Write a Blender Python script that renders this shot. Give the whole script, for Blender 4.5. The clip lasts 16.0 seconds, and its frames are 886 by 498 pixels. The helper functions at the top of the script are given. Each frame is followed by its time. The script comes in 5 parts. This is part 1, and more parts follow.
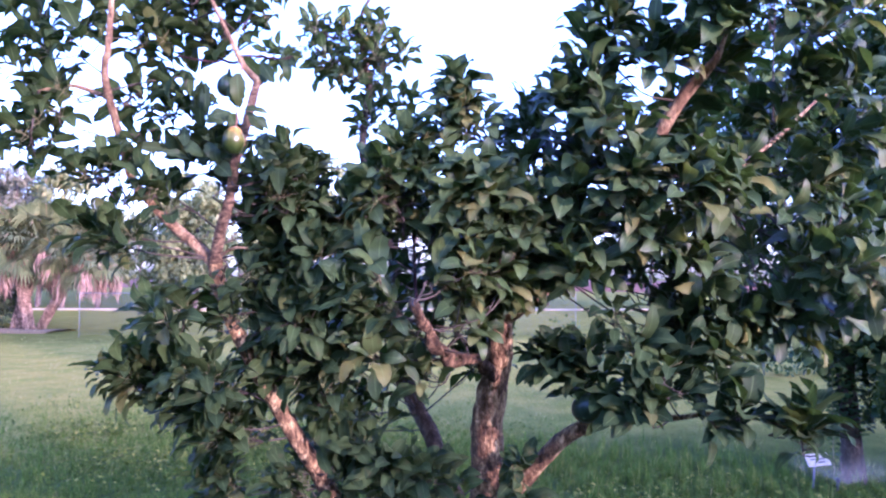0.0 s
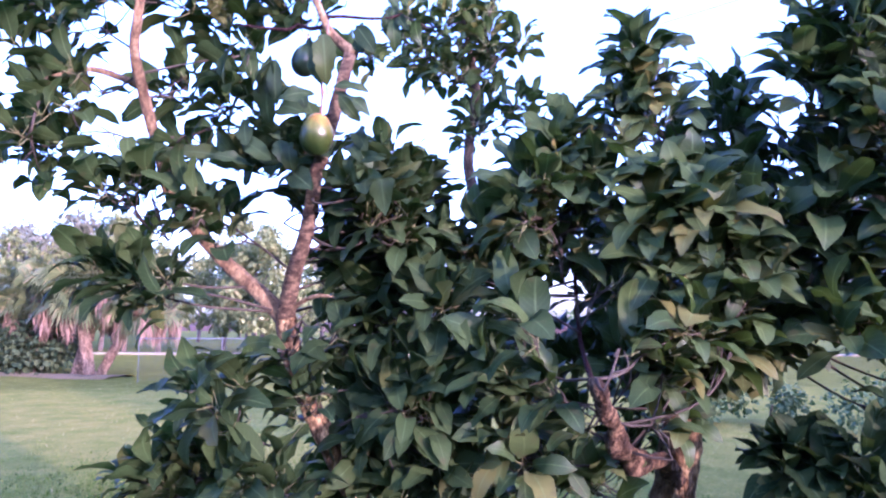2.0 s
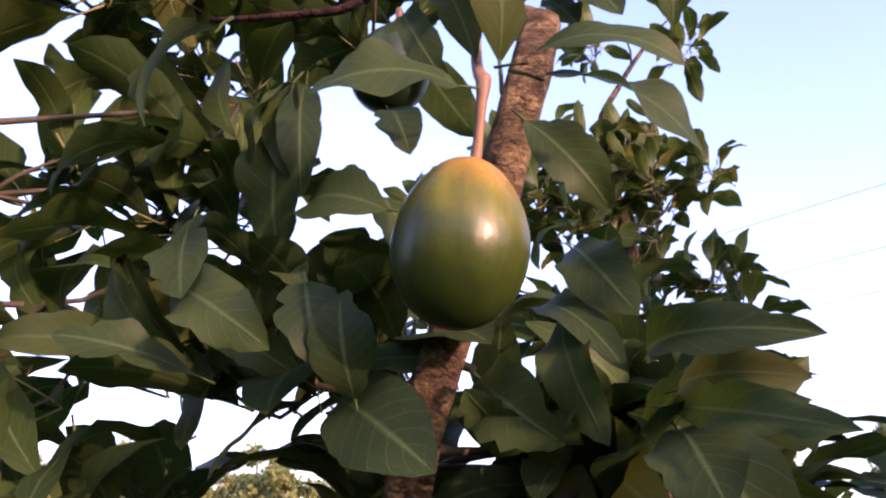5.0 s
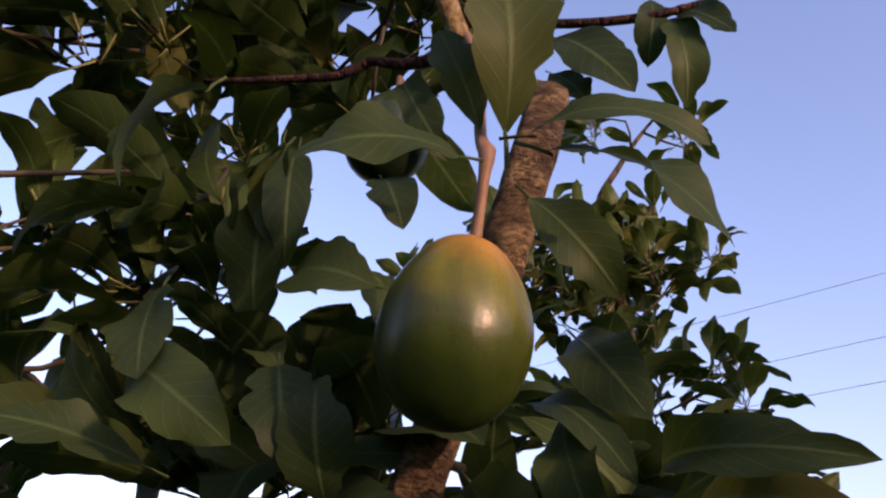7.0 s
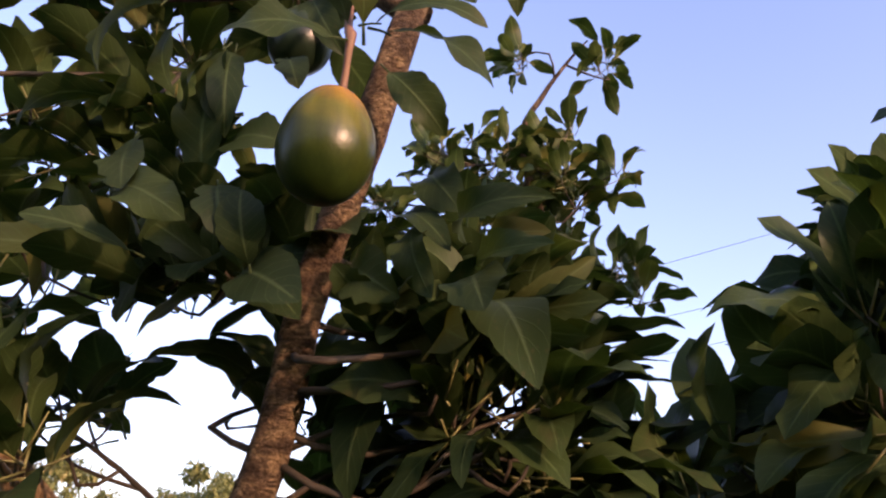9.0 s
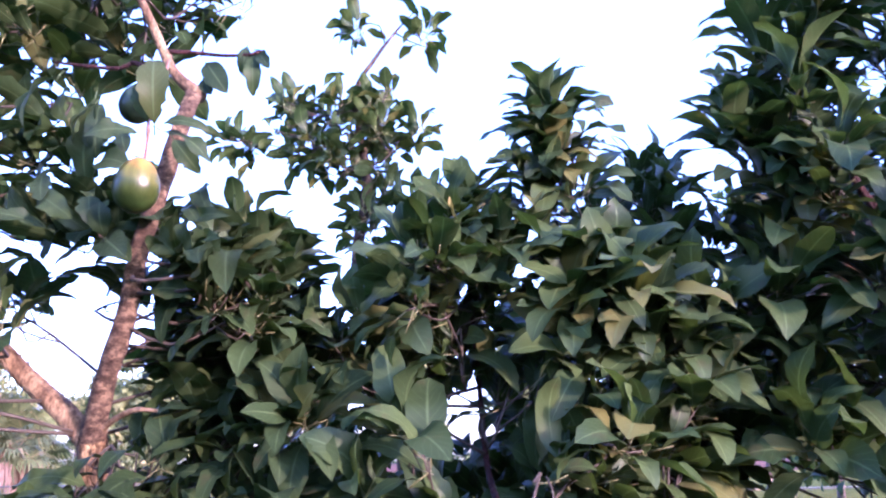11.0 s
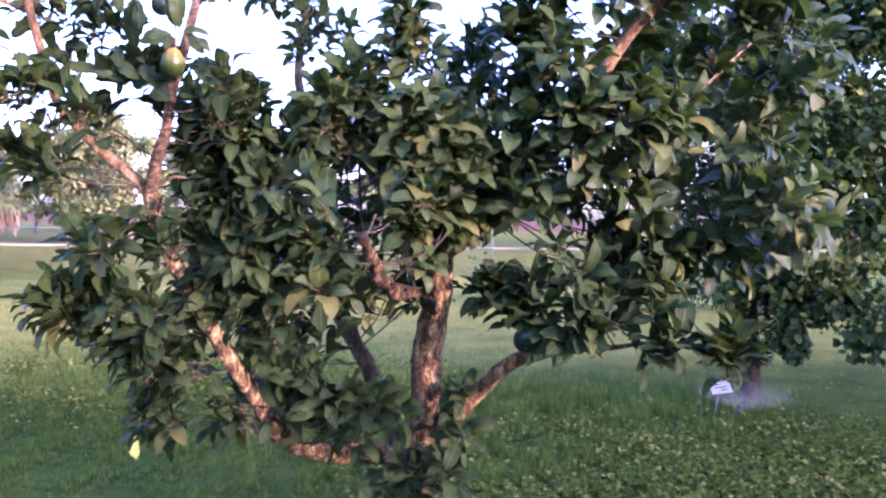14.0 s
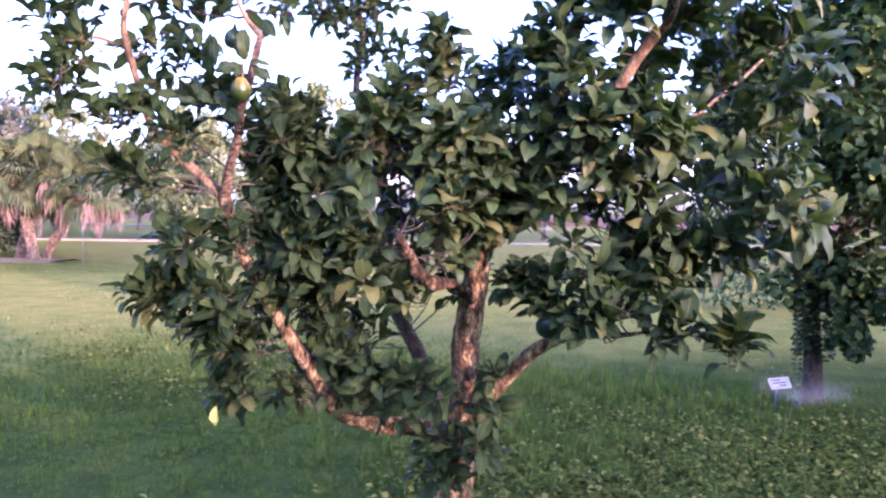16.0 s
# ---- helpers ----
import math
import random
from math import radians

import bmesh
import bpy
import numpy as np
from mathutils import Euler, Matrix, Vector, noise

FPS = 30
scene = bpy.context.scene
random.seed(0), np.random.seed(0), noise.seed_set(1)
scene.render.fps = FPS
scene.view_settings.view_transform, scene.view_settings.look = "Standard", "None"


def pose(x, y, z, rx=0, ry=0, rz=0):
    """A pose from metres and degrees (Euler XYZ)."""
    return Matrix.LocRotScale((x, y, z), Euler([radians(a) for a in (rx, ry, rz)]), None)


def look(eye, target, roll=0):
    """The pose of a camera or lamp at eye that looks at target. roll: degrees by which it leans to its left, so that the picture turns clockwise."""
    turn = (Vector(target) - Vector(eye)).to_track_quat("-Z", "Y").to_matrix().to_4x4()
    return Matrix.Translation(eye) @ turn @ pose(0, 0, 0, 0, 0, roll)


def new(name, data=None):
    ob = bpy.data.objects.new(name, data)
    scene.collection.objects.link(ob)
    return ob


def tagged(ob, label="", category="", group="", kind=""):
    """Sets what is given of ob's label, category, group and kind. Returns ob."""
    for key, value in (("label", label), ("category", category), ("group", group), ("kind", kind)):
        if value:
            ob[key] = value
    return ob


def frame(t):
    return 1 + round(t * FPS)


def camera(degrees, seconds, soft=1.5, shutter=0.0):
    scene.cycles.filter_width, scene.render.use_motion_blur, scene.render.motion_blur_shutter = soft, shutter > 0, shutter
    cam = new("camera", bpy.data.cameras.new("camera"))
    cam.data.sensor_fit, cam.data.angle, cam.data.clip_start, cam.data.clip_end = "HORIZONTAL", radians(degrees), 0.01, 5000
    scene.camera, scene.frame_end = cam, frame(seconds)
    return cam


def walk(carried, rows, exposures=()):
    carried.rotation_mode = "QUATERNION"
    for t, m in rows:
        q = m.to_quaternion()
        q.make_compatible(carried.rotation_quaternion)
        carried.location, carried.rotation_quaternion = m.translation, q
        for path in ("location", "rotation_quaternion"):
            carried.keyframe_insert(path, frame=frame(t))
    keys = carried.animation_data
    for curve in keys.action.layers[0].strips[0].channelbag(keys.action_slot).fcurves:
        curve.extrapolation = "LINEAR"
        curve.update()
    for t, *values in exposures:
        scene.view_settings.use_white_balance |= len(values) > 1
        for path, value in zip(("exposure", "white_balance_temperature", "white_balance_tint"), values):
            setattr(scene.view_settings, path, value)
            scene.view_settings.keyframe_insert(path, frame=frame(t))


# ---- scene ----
cam = camera(62.0, 16.0, soft=2.3)
PATH = [
    (0, (1.012, 1.342, 1.941), (0.407, 3.247, 2.019), 0.2),
    (0.5, (0.97, 1.478, 1.945), (0.348, 3.375, 2.066), 0.7),
    (1, (0.796, 1.662, 1.935), (0.136, 3.546, 2.062), 0.6),
    (1.5, (0.62, 1.836, 1.961), (-0.056, 3.712, 2.113), 0.7),
    (2, (0.454, 2.085, 1.988), (-0.286, 3.933, 2.181), 0.1),
    (2.5, (0.254, 2.372, 2.009), (-0.562, 4.185, 2.225), -0.8),
    (3, (0.053, 2.615, 2.04), (-0.86, 4.372, 2.345), -1.2),
    (3.5, (-0.062, 2.868, 2.102), (-1.018, 4.57, 2.56), -0.4),
    (4, (-0.18, 3.007, 2.194), (-1.109, 4.704, 2.703), -0.8),
    (4.5, (-0.277, 3.118, 2.215), (-1.088, 4.826, 2.87), 0.6),
    (5, (-0.274, 3.142, 2.244), (-1.005, 4.835, 3.018), 0.3),
    (5.2, (-0.286, 3.147, 2.254), (-0.991, 4.838, 3.058), 0.5),
    (7.5, (-0.292, 3.178, 2.268), (-0.961, 4.794, 3.238), 3.2),
    (8, (-0.334, 3.125, 2.251), (-0.788, 4.804, 3.24), 0.3),
    (8.5, (-0.272, 3.107, 2.187), (-0.835, 4.777, 3.133), -0.4),
    (9, (-0.167, 3.063, 2.099), (-0.776, 4.777, 2.929), 0.6),
    (9.5, (0.011, 2.966, 2.067), (-0.545, 4.749, 2.785), -0.1),
    (9.7, (0.05, 2.927, 2.065), (-0.478, 4.732, 2.749), -1.2),
    (11.8, (0.539, 2.089, 1.887), (0.079, 4.008, 2.215), -1.1),
    (12, (0.564, 1.99, 1.884), (0.08, 3.917, 2.108), -1.0),
    (12.3, (0.615, 1.893, 1.897), (0.135, 3.832, 1.983), -0.8),
    (12.5, (0.68, 1.815, 1.898), (0.205, 3.757, 1.948), -0.5),
    (13, (0.841, 1.65, 1.906), (0.358, 3.591, 1.896), 0.3),
    (13.5, (0.9, 1.435, 1.914), (0.426, 3.377, 1.846), 0.4),
    (14, (0.903, 1.312, 1.923), (0.521, 3.273, 1.836), 0.9),
    (14.5, (0.987, 1.25, 1.931), (0.72, 3.231, 1.87), 2.7),
    (15, (1.141, 1.177, 1.939), (0.864, 3.157, 1.885), 3.5),
    (15.5, (1.2, 1.114, 1.95), (0.743, 3.059, 1.86), 2.9),
    (16, (1.193, 1.002, 1.944), (0.592, 2.907, 1.843), 0.7),
]
EXPOSURES = [
    (0.0, 3.40, 4380, 65), (3.2, 3.42, 4380, 62), (4.0, 2.60, 5200, 55), (4.5, 2.62, 5600, 54), (5.2, 2.58, 6050, 53), (7.3, 1.50, 6250, 43),
    (9.0, 1.98, 6300, 45), (9.7, 2.60, 5300, 53), (11.8, 3.80, 4520, 64), (12.5, 3.65, 4620, 65), (13.0, 3.58, 4720, 65), (16.0, 3.47, 4770, 65),
]
walk(cam, [(t, look(eye, target, roll)) for t, eye, target, roll in PATH], EXPOSURES)
SKY_STRENGTH = 0.15
SUN_STRENGTH = 1.4

# ---- light ----
SUN_DIR = Vector((0.87, -0.45, 0.165)).normalized()
sun_el = math.asin(SUN_DIR.z)
world = bpy.data.worlds.new("sky")
scene.world = world
world.use_nodes = True
wn = world.node_tree
sky = wn.nodes.new("ShaderNodeTexSky")
sky.sky_type = "NISHITA"
sky.sun_disc = False
sky.sun_elevation = sun_el
sky.sun_rotation = math.atan2(SUN_DIR.x, SUN_DIR.y)
sky.dust_density = 2.5
sky.ozone_density = 1.3
bg = wn.nodes["Background"]
bg.inputs["Strength"].default_value = SKY_STRENGTH
wn.links.new(sky.outputs[0], bg.inputs["Color"])
sun = new("sun", bpy.data.lights.new("sun", "SUN"))
sun.data.energy = SUN_STRENGTH
sun.data.angle = radians(0.6)
sun.data.color = (1.0, 0.65, 0.35)
sun.matrix_world = look((0, 0, 30), Vector((0, 0, 30)) - SUN_DIR)

# ---- materials ----
def shader(name, rough=0.6, spec=0.5):
    m = bpy.data.materials.new(name)
    m.use_nodes = True
    nt = m.node_tree
    b = nt.nodes["Principled BSDF"]
    b.inputs["Roughness"].default_value = rough
    b.inputs["Specular IOR Level"].default_value = spec
    return m, nt, b


def ramp(nt, src, stops):
    r = nt.nodes.new("ShaderNodeValToRGB")
    el = r.color_ramp.elements
    while len(el) < len(stops):
        el.new(0.5)
    for e, (p, c) in zip(el, stops):
        e.position, e.color = p, (*c, 1)
    nt.links.new(src, r.inputs[0])
    return r.outputs[0]


def noise_tex(nt, scale, detail=4, rough=0.55, coord=None, stretch=None):
    n = nt.nodes.new("ShaderNodeTexNoise")
    n.inputs["Scale"].default_value = scale
    n.inputs["Detail"].default_value = detail
    n.inputs["Roughness"].default_value = rough
    if coord is not None:
        if stretch:
            mp = nt.nodes.new("ShaderNodeMapping")
            mp.inputs["Scale"].default_value = stretch
            nt.links.new(coord, mp.inputs["Vector"])
            coord = mp.outputs[0]
        nt.links.new(coord, n.inputs["Vector"])
    return n.outputs["Fac"]


def mixc(nt, fac, a, b, mode="MIX"):
    m = nt.nodes.new("ShaderNodeMix")
    m.data_type, m.blend_type = "RGBA", mode
    for sock, v in ((m.inputs["Factor"], fac), (m.inputs[6], a), (m.inputs[7], b)):
        if isinstance(v, (int, float)):
            sock.default_value = v
        elif isinstance(v, tuple):
            sock.default_value = (*v, 1)
        else:
            nt.links.new(v, sock)
    return m.outputs[2]


def bump(nt, b, height, strength=0.4, dist=0.01):
    n = nt.nodes.new("ShaderNodeBump")
    n.inputs["Strength"].default_value = strength
    n.inputs["Distance"].default_value = dist
    nt.links.new(height, n.inputs["Height"])
    nt.links.new(n.outputs[0], b.inputs["Normal"])


def texco(nt, which="Object"):
    return nt.nodes.new("ShaderNodeTexCoord").outputs[which]


def maths(nt, op, a, b=None):
    n = nt.nodes.new("ShaderNodeMath")
    n.operation = op
    for i, v in enumerate((a, b)):
        if v is None:
            continue
        if isinstance(v, (int, float)):
            n.inputs[i].default_value = v
        else:
            nt.links.new(v, n.inputs[i])
    return n.outputs[0]


def leaf_mat(name, dark, light, odd, single, rough=0.40, trans=0.14, veins=True, odd_at=0.985, spec=0.14):
    """Leaf skin: midrib and side veins from the leaf's own UV, colour varied leaf by leaf. single: leaf is an object of its own."""
    m, nt, b = shader(name, rough, spec)
    if single:
        rnd = nt.nodes.new("ShaderNodeObjectInfo").outputs["Random"]
    else:
        rnd = nt.nodes.new("ShaderNodeNewGeometry").outputs["Random Per Island"]
    col = ramp(nt, rnd, [(0.0, dark), (0.45, tuple((p + q) / 2 for p, q in zip(dark, light))), (odd_at - 0.06, light), (odd_at, odd), (1.0, odd)])
    if veins:
        uv = nt.nodes.new("ShaderNodeSeparateXYZ")
        nt.links.new(texco(nt, "UV"), uv.inputs[0])
        across = maths(nt, "ABSOLUTE", maths(nt, "SUBTRACT", uv.outputs[1], 0.5))
        rib = ramp(nt, across, [(0.0, (1, 1, 1)), (0.02, (0.6, 0.6, 0.6)), (0.05, (0, 0, 0))])
        slant = maths(nt, "ADD", maths(nt, "MULTIPLY", uv.outputs[0], 9.0), maths(nt, "MULTIPLY", across, -4.0))
        side = maths(nt, "FRACT", slant)
        vein = ramp(nt, side, [(0.0, (0.35, 0.35, 0.35)), (0.07, (0.0, 0.0, 0.0)), (0.93, (0, 0, 0)), (1.0, (0.35, 0.35, 0.35))])
        both = mixc(nt, 1.0, rib, vein, "ADD")
        bw = nt.nodes.new("ShaderNodeRGBToBW")
        nt.links.new(both, bw.inputs[0])
        fac = maths(nt, "MULTIPLY", bw.outputs[0], 0.55)
        col = mixc(nt, fac, col, tuple(min(1, c * 1.9 + 0.02) for c in light))
        blot = noise_tex(nt, 26, 3, 0.6, texco(nt))
        spots = ramp(nt, blot, [(0.0, (0, 0, 0)), (0.60, (0, 0, 0)), (0.70, (0.4, 0.4, 0.4)), (1, (0.6, 0.6, 0.6))])
        sb = nt.nodes.new("ShaderNodeRGBToBW")
        nt.links.new(spots, sb.inputs[0])
        col = mixc(nt, sb.outputs[0], col, (0.055, 0.045, 0.018))
        bump(nt, b, both, 0.25, 0.002)
    nt.links.new(col, b.inputs["Base Color"])
    tr = nt.nodes.new("ShaderNodeBsdfTranslucent")
    nt.links.new(mixc(nt, 1.0, col, (1.5, 1.7, 0.7), "MULTIPLY"), tr.inputs["Color"])
    ms = nt.nodes.new("ShaderNodeMixShader")
    ms.inputs[0].default_value = trans
    nt.links.new(b.outputs[0], ms.inputs[1])
    nt.links.new(tr.outputs[0], ms.inputs[2])
    nt.links.new(ms.outputs[0], nt.nodes["Material Output"].inputs["Surface"])
    return m


LEAF_DARK, LEAF_LIGHT, LEAF_ODD = (0.018, 0.034, 0.010), (0.045, 0.068, 0.017), (0.090, 0.093, 0.022)
mat_leaf = leaf_mat("avocado_leaf", LEAF_DARK, LEAF_LIGHT, LEAF_ODD, False, 0.45, 0.24, odd_at=0.92, spec=0.15)
# darker copies of the avocado leaf; the crown's shade is put into their colour
LEAF_SHADED = ((0.014, 0.027, 0.009), (0.033, 0.052, 0.013), (0.058, 0.063, 0.016))
mat_leaf_shaded = leaf_mat("shaded_avocado_leaf", *LEAF_SHADED, False, 0.58, 0.25, spec=0.06)
mat_leaf_one = leaf_mat("shaded_avocado_leaf_single", (0.014, 0.026, 0.009), (0.029, 0.046, 0.012), (0.052, 0.056, 0.015), True, 0.5, 0.2, spec=0.10)
mat_leaf2 = leaf_mat("broad_tree_leaf", (0.013, 0.029, 0.009), (0.040, 0.066, 0.016), (0.13, 0.15, 0.030), False, 0.5, 0.25, False, 0.95, 0.08)
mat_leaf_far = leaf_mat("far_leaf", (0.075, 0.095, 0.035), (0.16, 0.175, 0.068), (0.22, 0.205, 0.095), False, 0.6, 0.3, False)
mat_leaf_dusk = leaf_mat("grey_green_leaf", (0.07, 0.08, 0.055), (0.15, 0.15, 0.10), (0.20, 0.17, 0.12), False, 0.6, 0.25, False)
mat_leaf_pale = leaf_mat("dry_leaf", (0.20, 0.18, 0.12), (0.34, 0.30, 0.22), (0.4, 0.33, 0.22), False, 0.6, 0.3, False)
mat_frond = leaf_mat("palm_frond", (0.048, 0.067, 0.026), (0.107, 0.122, 0.048), (0.178, 0.148, 0.074), False, 0.5, 0.2, False)
mat_dead = leaf_mat("dead_frond", (0.111, 0.074, 0.052), (0.207, 0.141, 0.100), (0.266, 0.192, 0.133), False, 0.8, 0.15, False)
mat_hedge = leaf_mat("hedge_leaf", (0.03, 0.06, 0.022), (0.08, 0.11, 0.04), (0.12, 0.13, 0.05), False, 0.6, 0.2, False)
# hedge leaf darkened; the palms' shade is put into this colour
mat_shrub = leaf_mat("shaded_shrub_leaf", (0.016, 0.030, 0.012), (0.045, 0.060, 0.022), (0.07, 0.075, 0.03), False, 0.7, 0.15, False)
mat_cover = leaf_mat("ground_cover_leaf", (0.030, 0.049, 0.007), (0.108, 0.125, 0.016), (0.22, 0.20, 0.04), False, 0.75, 0.3, False, 0.92, 0.04)
mat_yellow = leaf_mat("yellowed_leaf", (0.42, 0.40, 0.08), (0.5, 0.45, 0.1), (0.5, 0.42, 0.1), True, 0.45, 0.3)
mat_young = leaf_mat("young_leaf", (0.10, 0.10, 0.020), (0.20, 0.17, 0.035), (0.24, 0.18, 0.04), True, 0.5, 0.3)
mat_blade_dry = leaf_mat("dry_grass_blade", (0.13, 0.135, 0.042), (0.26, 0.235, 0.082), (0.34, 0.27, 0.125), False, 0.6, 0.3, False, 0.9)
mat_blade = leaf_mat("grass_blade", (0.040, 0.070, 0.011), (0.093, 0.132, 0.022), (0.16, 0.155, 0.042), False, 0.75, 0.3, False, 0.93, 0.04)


def bark_mat(name, deep, mid, pale, scale=1.0, cracks=0.45, along=0.45):
    m, nt, b = shader(name, 0.85, 0.2)
    co = texco(nt)
    big = noise_tex(nt, 24 * scale, 6, 0.7, co, (1, 1, along * 1.1))
    fine = noise_tex(nt, 130 * scale, 6, 0.7, co, (1, 1, along))
    v = nt.nodes.new("ShaderNodeTexVoronoi")
    v.feature = "DISTANCE_TO_EDGE"
    v.inputs["Scale"].default_value = 52 * scale
    mp = nt.nodes.new("ShaderNodeMapping")
    mp.inputs["Scale"].default_value = (1, 1, along * 0.9)
    nt.links.new(co, mp.inputs["Vector"])
    nt.links.new(mp.outputs[0], v.inputs["Vector"])
    base = ramp(nt, big, [(0.36, deep), (0.50, mid), (0.62, pale), (0.72, mid)])
    grain = ramp(nt, fine, [(0.30, (0.35, 0.33, 0.32)), (0.5, (0.95, 0.95, 0.95)), (0.75, (1.25, 1.22, 1.18))])
    col = mixc(nt, 1.0, base, grain, "MULTIPLY")
    crack = ramp(nt, v.outputs["Distance"], [(0.0, (0.22, 0.2, 0.18)), (0.09, (0.8, 0.78, 0.76)), (0.24, (1, 1, 1))])
    col = mixc(nt, cracks, col, crack, "MULTIPLY")
    nt.links.new(col, b.inputs["Base Color"])
    h = mixc(nt, 1.0 - cracks, crack, fine)
    bump(nt, b, h, 1.0, 0.014)
    return m


mat_bark = bark_mat("avocado_bark", (0.040, 0.024, 0.010), (0.150, 0.093, 0.036), (0.43, 0.32, 0.135))
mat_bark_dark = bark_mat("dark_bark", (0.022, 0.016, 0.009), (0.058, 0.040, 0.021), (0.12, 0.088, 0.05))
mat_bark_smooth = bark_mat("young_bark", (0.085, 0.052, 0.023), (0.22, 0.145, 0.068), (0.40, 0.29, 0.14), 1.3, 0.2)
mat_bark_ridged = bark_mat("ridged_brown_bark", (0.050, 0.031, 0.017), (0.135, 0.090, 0.048), (0.32, 0.225, 0.115), 1.5, 0.25, 1.7)
mat_bark_red = bark_mat("reddish_shoot_bark", (0.020, 0.009, 0.008), (0.046, 0.018, 0.015), (0.075, 0.034, 0.028), 1.4)
mat_bark_scar = bark_mat("pruned_bark", (0.024, 0.014, 0.006), (0.072, 0.042, 0.017), (0.25, 0.165, 0.075), 1.6)
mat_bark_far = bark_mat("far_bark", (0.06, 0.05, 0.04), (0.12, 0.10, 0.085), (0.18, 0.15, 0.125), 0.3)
mat_palm_bark = bark_mat("palm_bark", (0.085, 0.055, 0.035), (0.19, 0.13, 0.08), (0.30, 0.22, 0.145), 0.35)


def plain(name, col, rough=0.6, metal=0.0, grain=30, amount=0.25):
    m, nt, b = shader(name, rough)
    b.inputs["Metallic"].default_value = metal
    n = noise_tex(nt, grain, 5, 0.6, texco(nt))
    c = ramp(nt, n, [(0.3, tuple(x * (1 - amount) for x in col)), (0.7, tuple(min(1, x * (1 + amount * 0.5)) for x in col))])
    nt.links.new(c, b.inputs["Base Color"])
    return m


mat_twig = plain("twig_green", (0.115, 0.115, 0.032), 0.6, 0, 60)
mat_twig_brown = plain("twig_brown", (0.032, 0.023, 0.010), 0.75, 0, 60)
mat_stem = plain("fruit_stalk", (0.17, 0.09, 0.045), 0.6, 0, 90)
mat_steel = plain("galvanised_steel", (0.12, 0.12, 0.12), 0.7, 0.0, 25)
mat_cable = plain("cable_black", (0.03, 0.03, 0.035), 0.6, 0, 5)
mat_white = plain("white_enamel", (0.36, 0.34, 0.25), 0.6, 0, 14, 0.2)
mat_ink = plain("dark_print", (0.06, 0.06, 0.07), 0.6, 0, 30)
mat_plastic = plain("black_plastic", (0.03, 0.03, 0.03), 0.5, 0, 30)
mat_road = plain("pale_road", (0.22, 0.19, 0.11), 0.9, 0, 1.5, 0.15)
mat_red = plain("red_earth", (0.085, 0.036, 0.015), 0.95, 0, 1.2, 0.35)
mat_litter = plain("leaf_litter", (0.14, 0.098, 0.034), 0.95, 0, 12, 0.5)


def drop_mat():
    m, nt, b = shader("water_spray", 0.3)
    b.inputs["Base Color"].default_value = (0.62, 0.58, 0.44, 1)
    b.inputs["Alpha"].default_value = 0.11
    return m


mat_spray = drop_mat()


def fruit_mat(name, body, blush, deep):
    """Glossy skin: blush on the shoulder round the stalk, shade painted on the lower half, pale lenticels."""
    m, nt, b = shader(name, 0.30, 0.22)
    co = texco(nt)
    sep = nt.nodes.new("ShaderNodeSeparateXYZ")
    nt.links.new(co, sep.inputs[0])
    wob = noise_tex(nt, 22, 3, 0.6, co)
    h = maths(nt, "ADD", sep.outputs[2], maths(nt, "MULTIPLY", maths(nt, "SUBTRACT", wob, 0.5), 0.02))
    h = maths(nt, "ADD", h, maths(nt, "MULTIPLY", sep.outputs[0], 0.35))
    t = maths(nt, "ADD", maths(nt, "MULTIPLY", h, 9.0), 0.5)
    # low stops and the x tilt put the shaded underside into the colour
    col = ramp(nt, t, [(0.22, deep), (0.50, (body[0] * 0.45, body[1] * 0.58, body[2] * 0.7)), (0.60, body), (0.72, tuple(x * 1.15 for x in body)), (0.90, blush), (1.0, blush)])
    stripes = noise_tex(nt, 60, 4, 0.6, co, (1, 1, 0.15))
    col = mixc(nt, 0.75, col, ramp(nt, stripes, [(0.35, (0.45, 0.5, 0.4)), (0.65, (1.3, 1.25, 1.0))]), "MULTIPLY")
    v = nt.nodes.new("ShaderNodeTexVoronoi")
    v.inputs["Scale"].default_value = 420
    nt.links.new(co, v.inputs["Vector"])
    dots = ramp(nt, v.outputs["Distance"], [(0.0, (1.5, 1.5, 1.3)), (0.22, (1, 1, 1)), (1, (0.95, 0.95, 0.95))])
    col = mixc(nt, 0.6, col, dots, "MULTIPLY")
    nt.links.new(col, b.inputs["Base Color"])
    b.inputs["Coat Weight"].default_value = 0.03
    b.inputs["Coat Roughness"].default_value = 0.2
    bump(nt, b, noise_tex(nt, 110, 4, 0.65, co), 0.22, 0.002)
    return m


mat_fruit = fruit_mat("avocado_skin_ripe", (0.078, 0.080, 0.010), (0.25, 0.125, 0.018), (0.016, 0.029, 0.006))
mat_fruit_dark = fruit_mat("avocado_skin_green", (0.022, 0.036, 0.016), (0.035, 0.045, 0.018), (0.010, 0.018, 0.010))


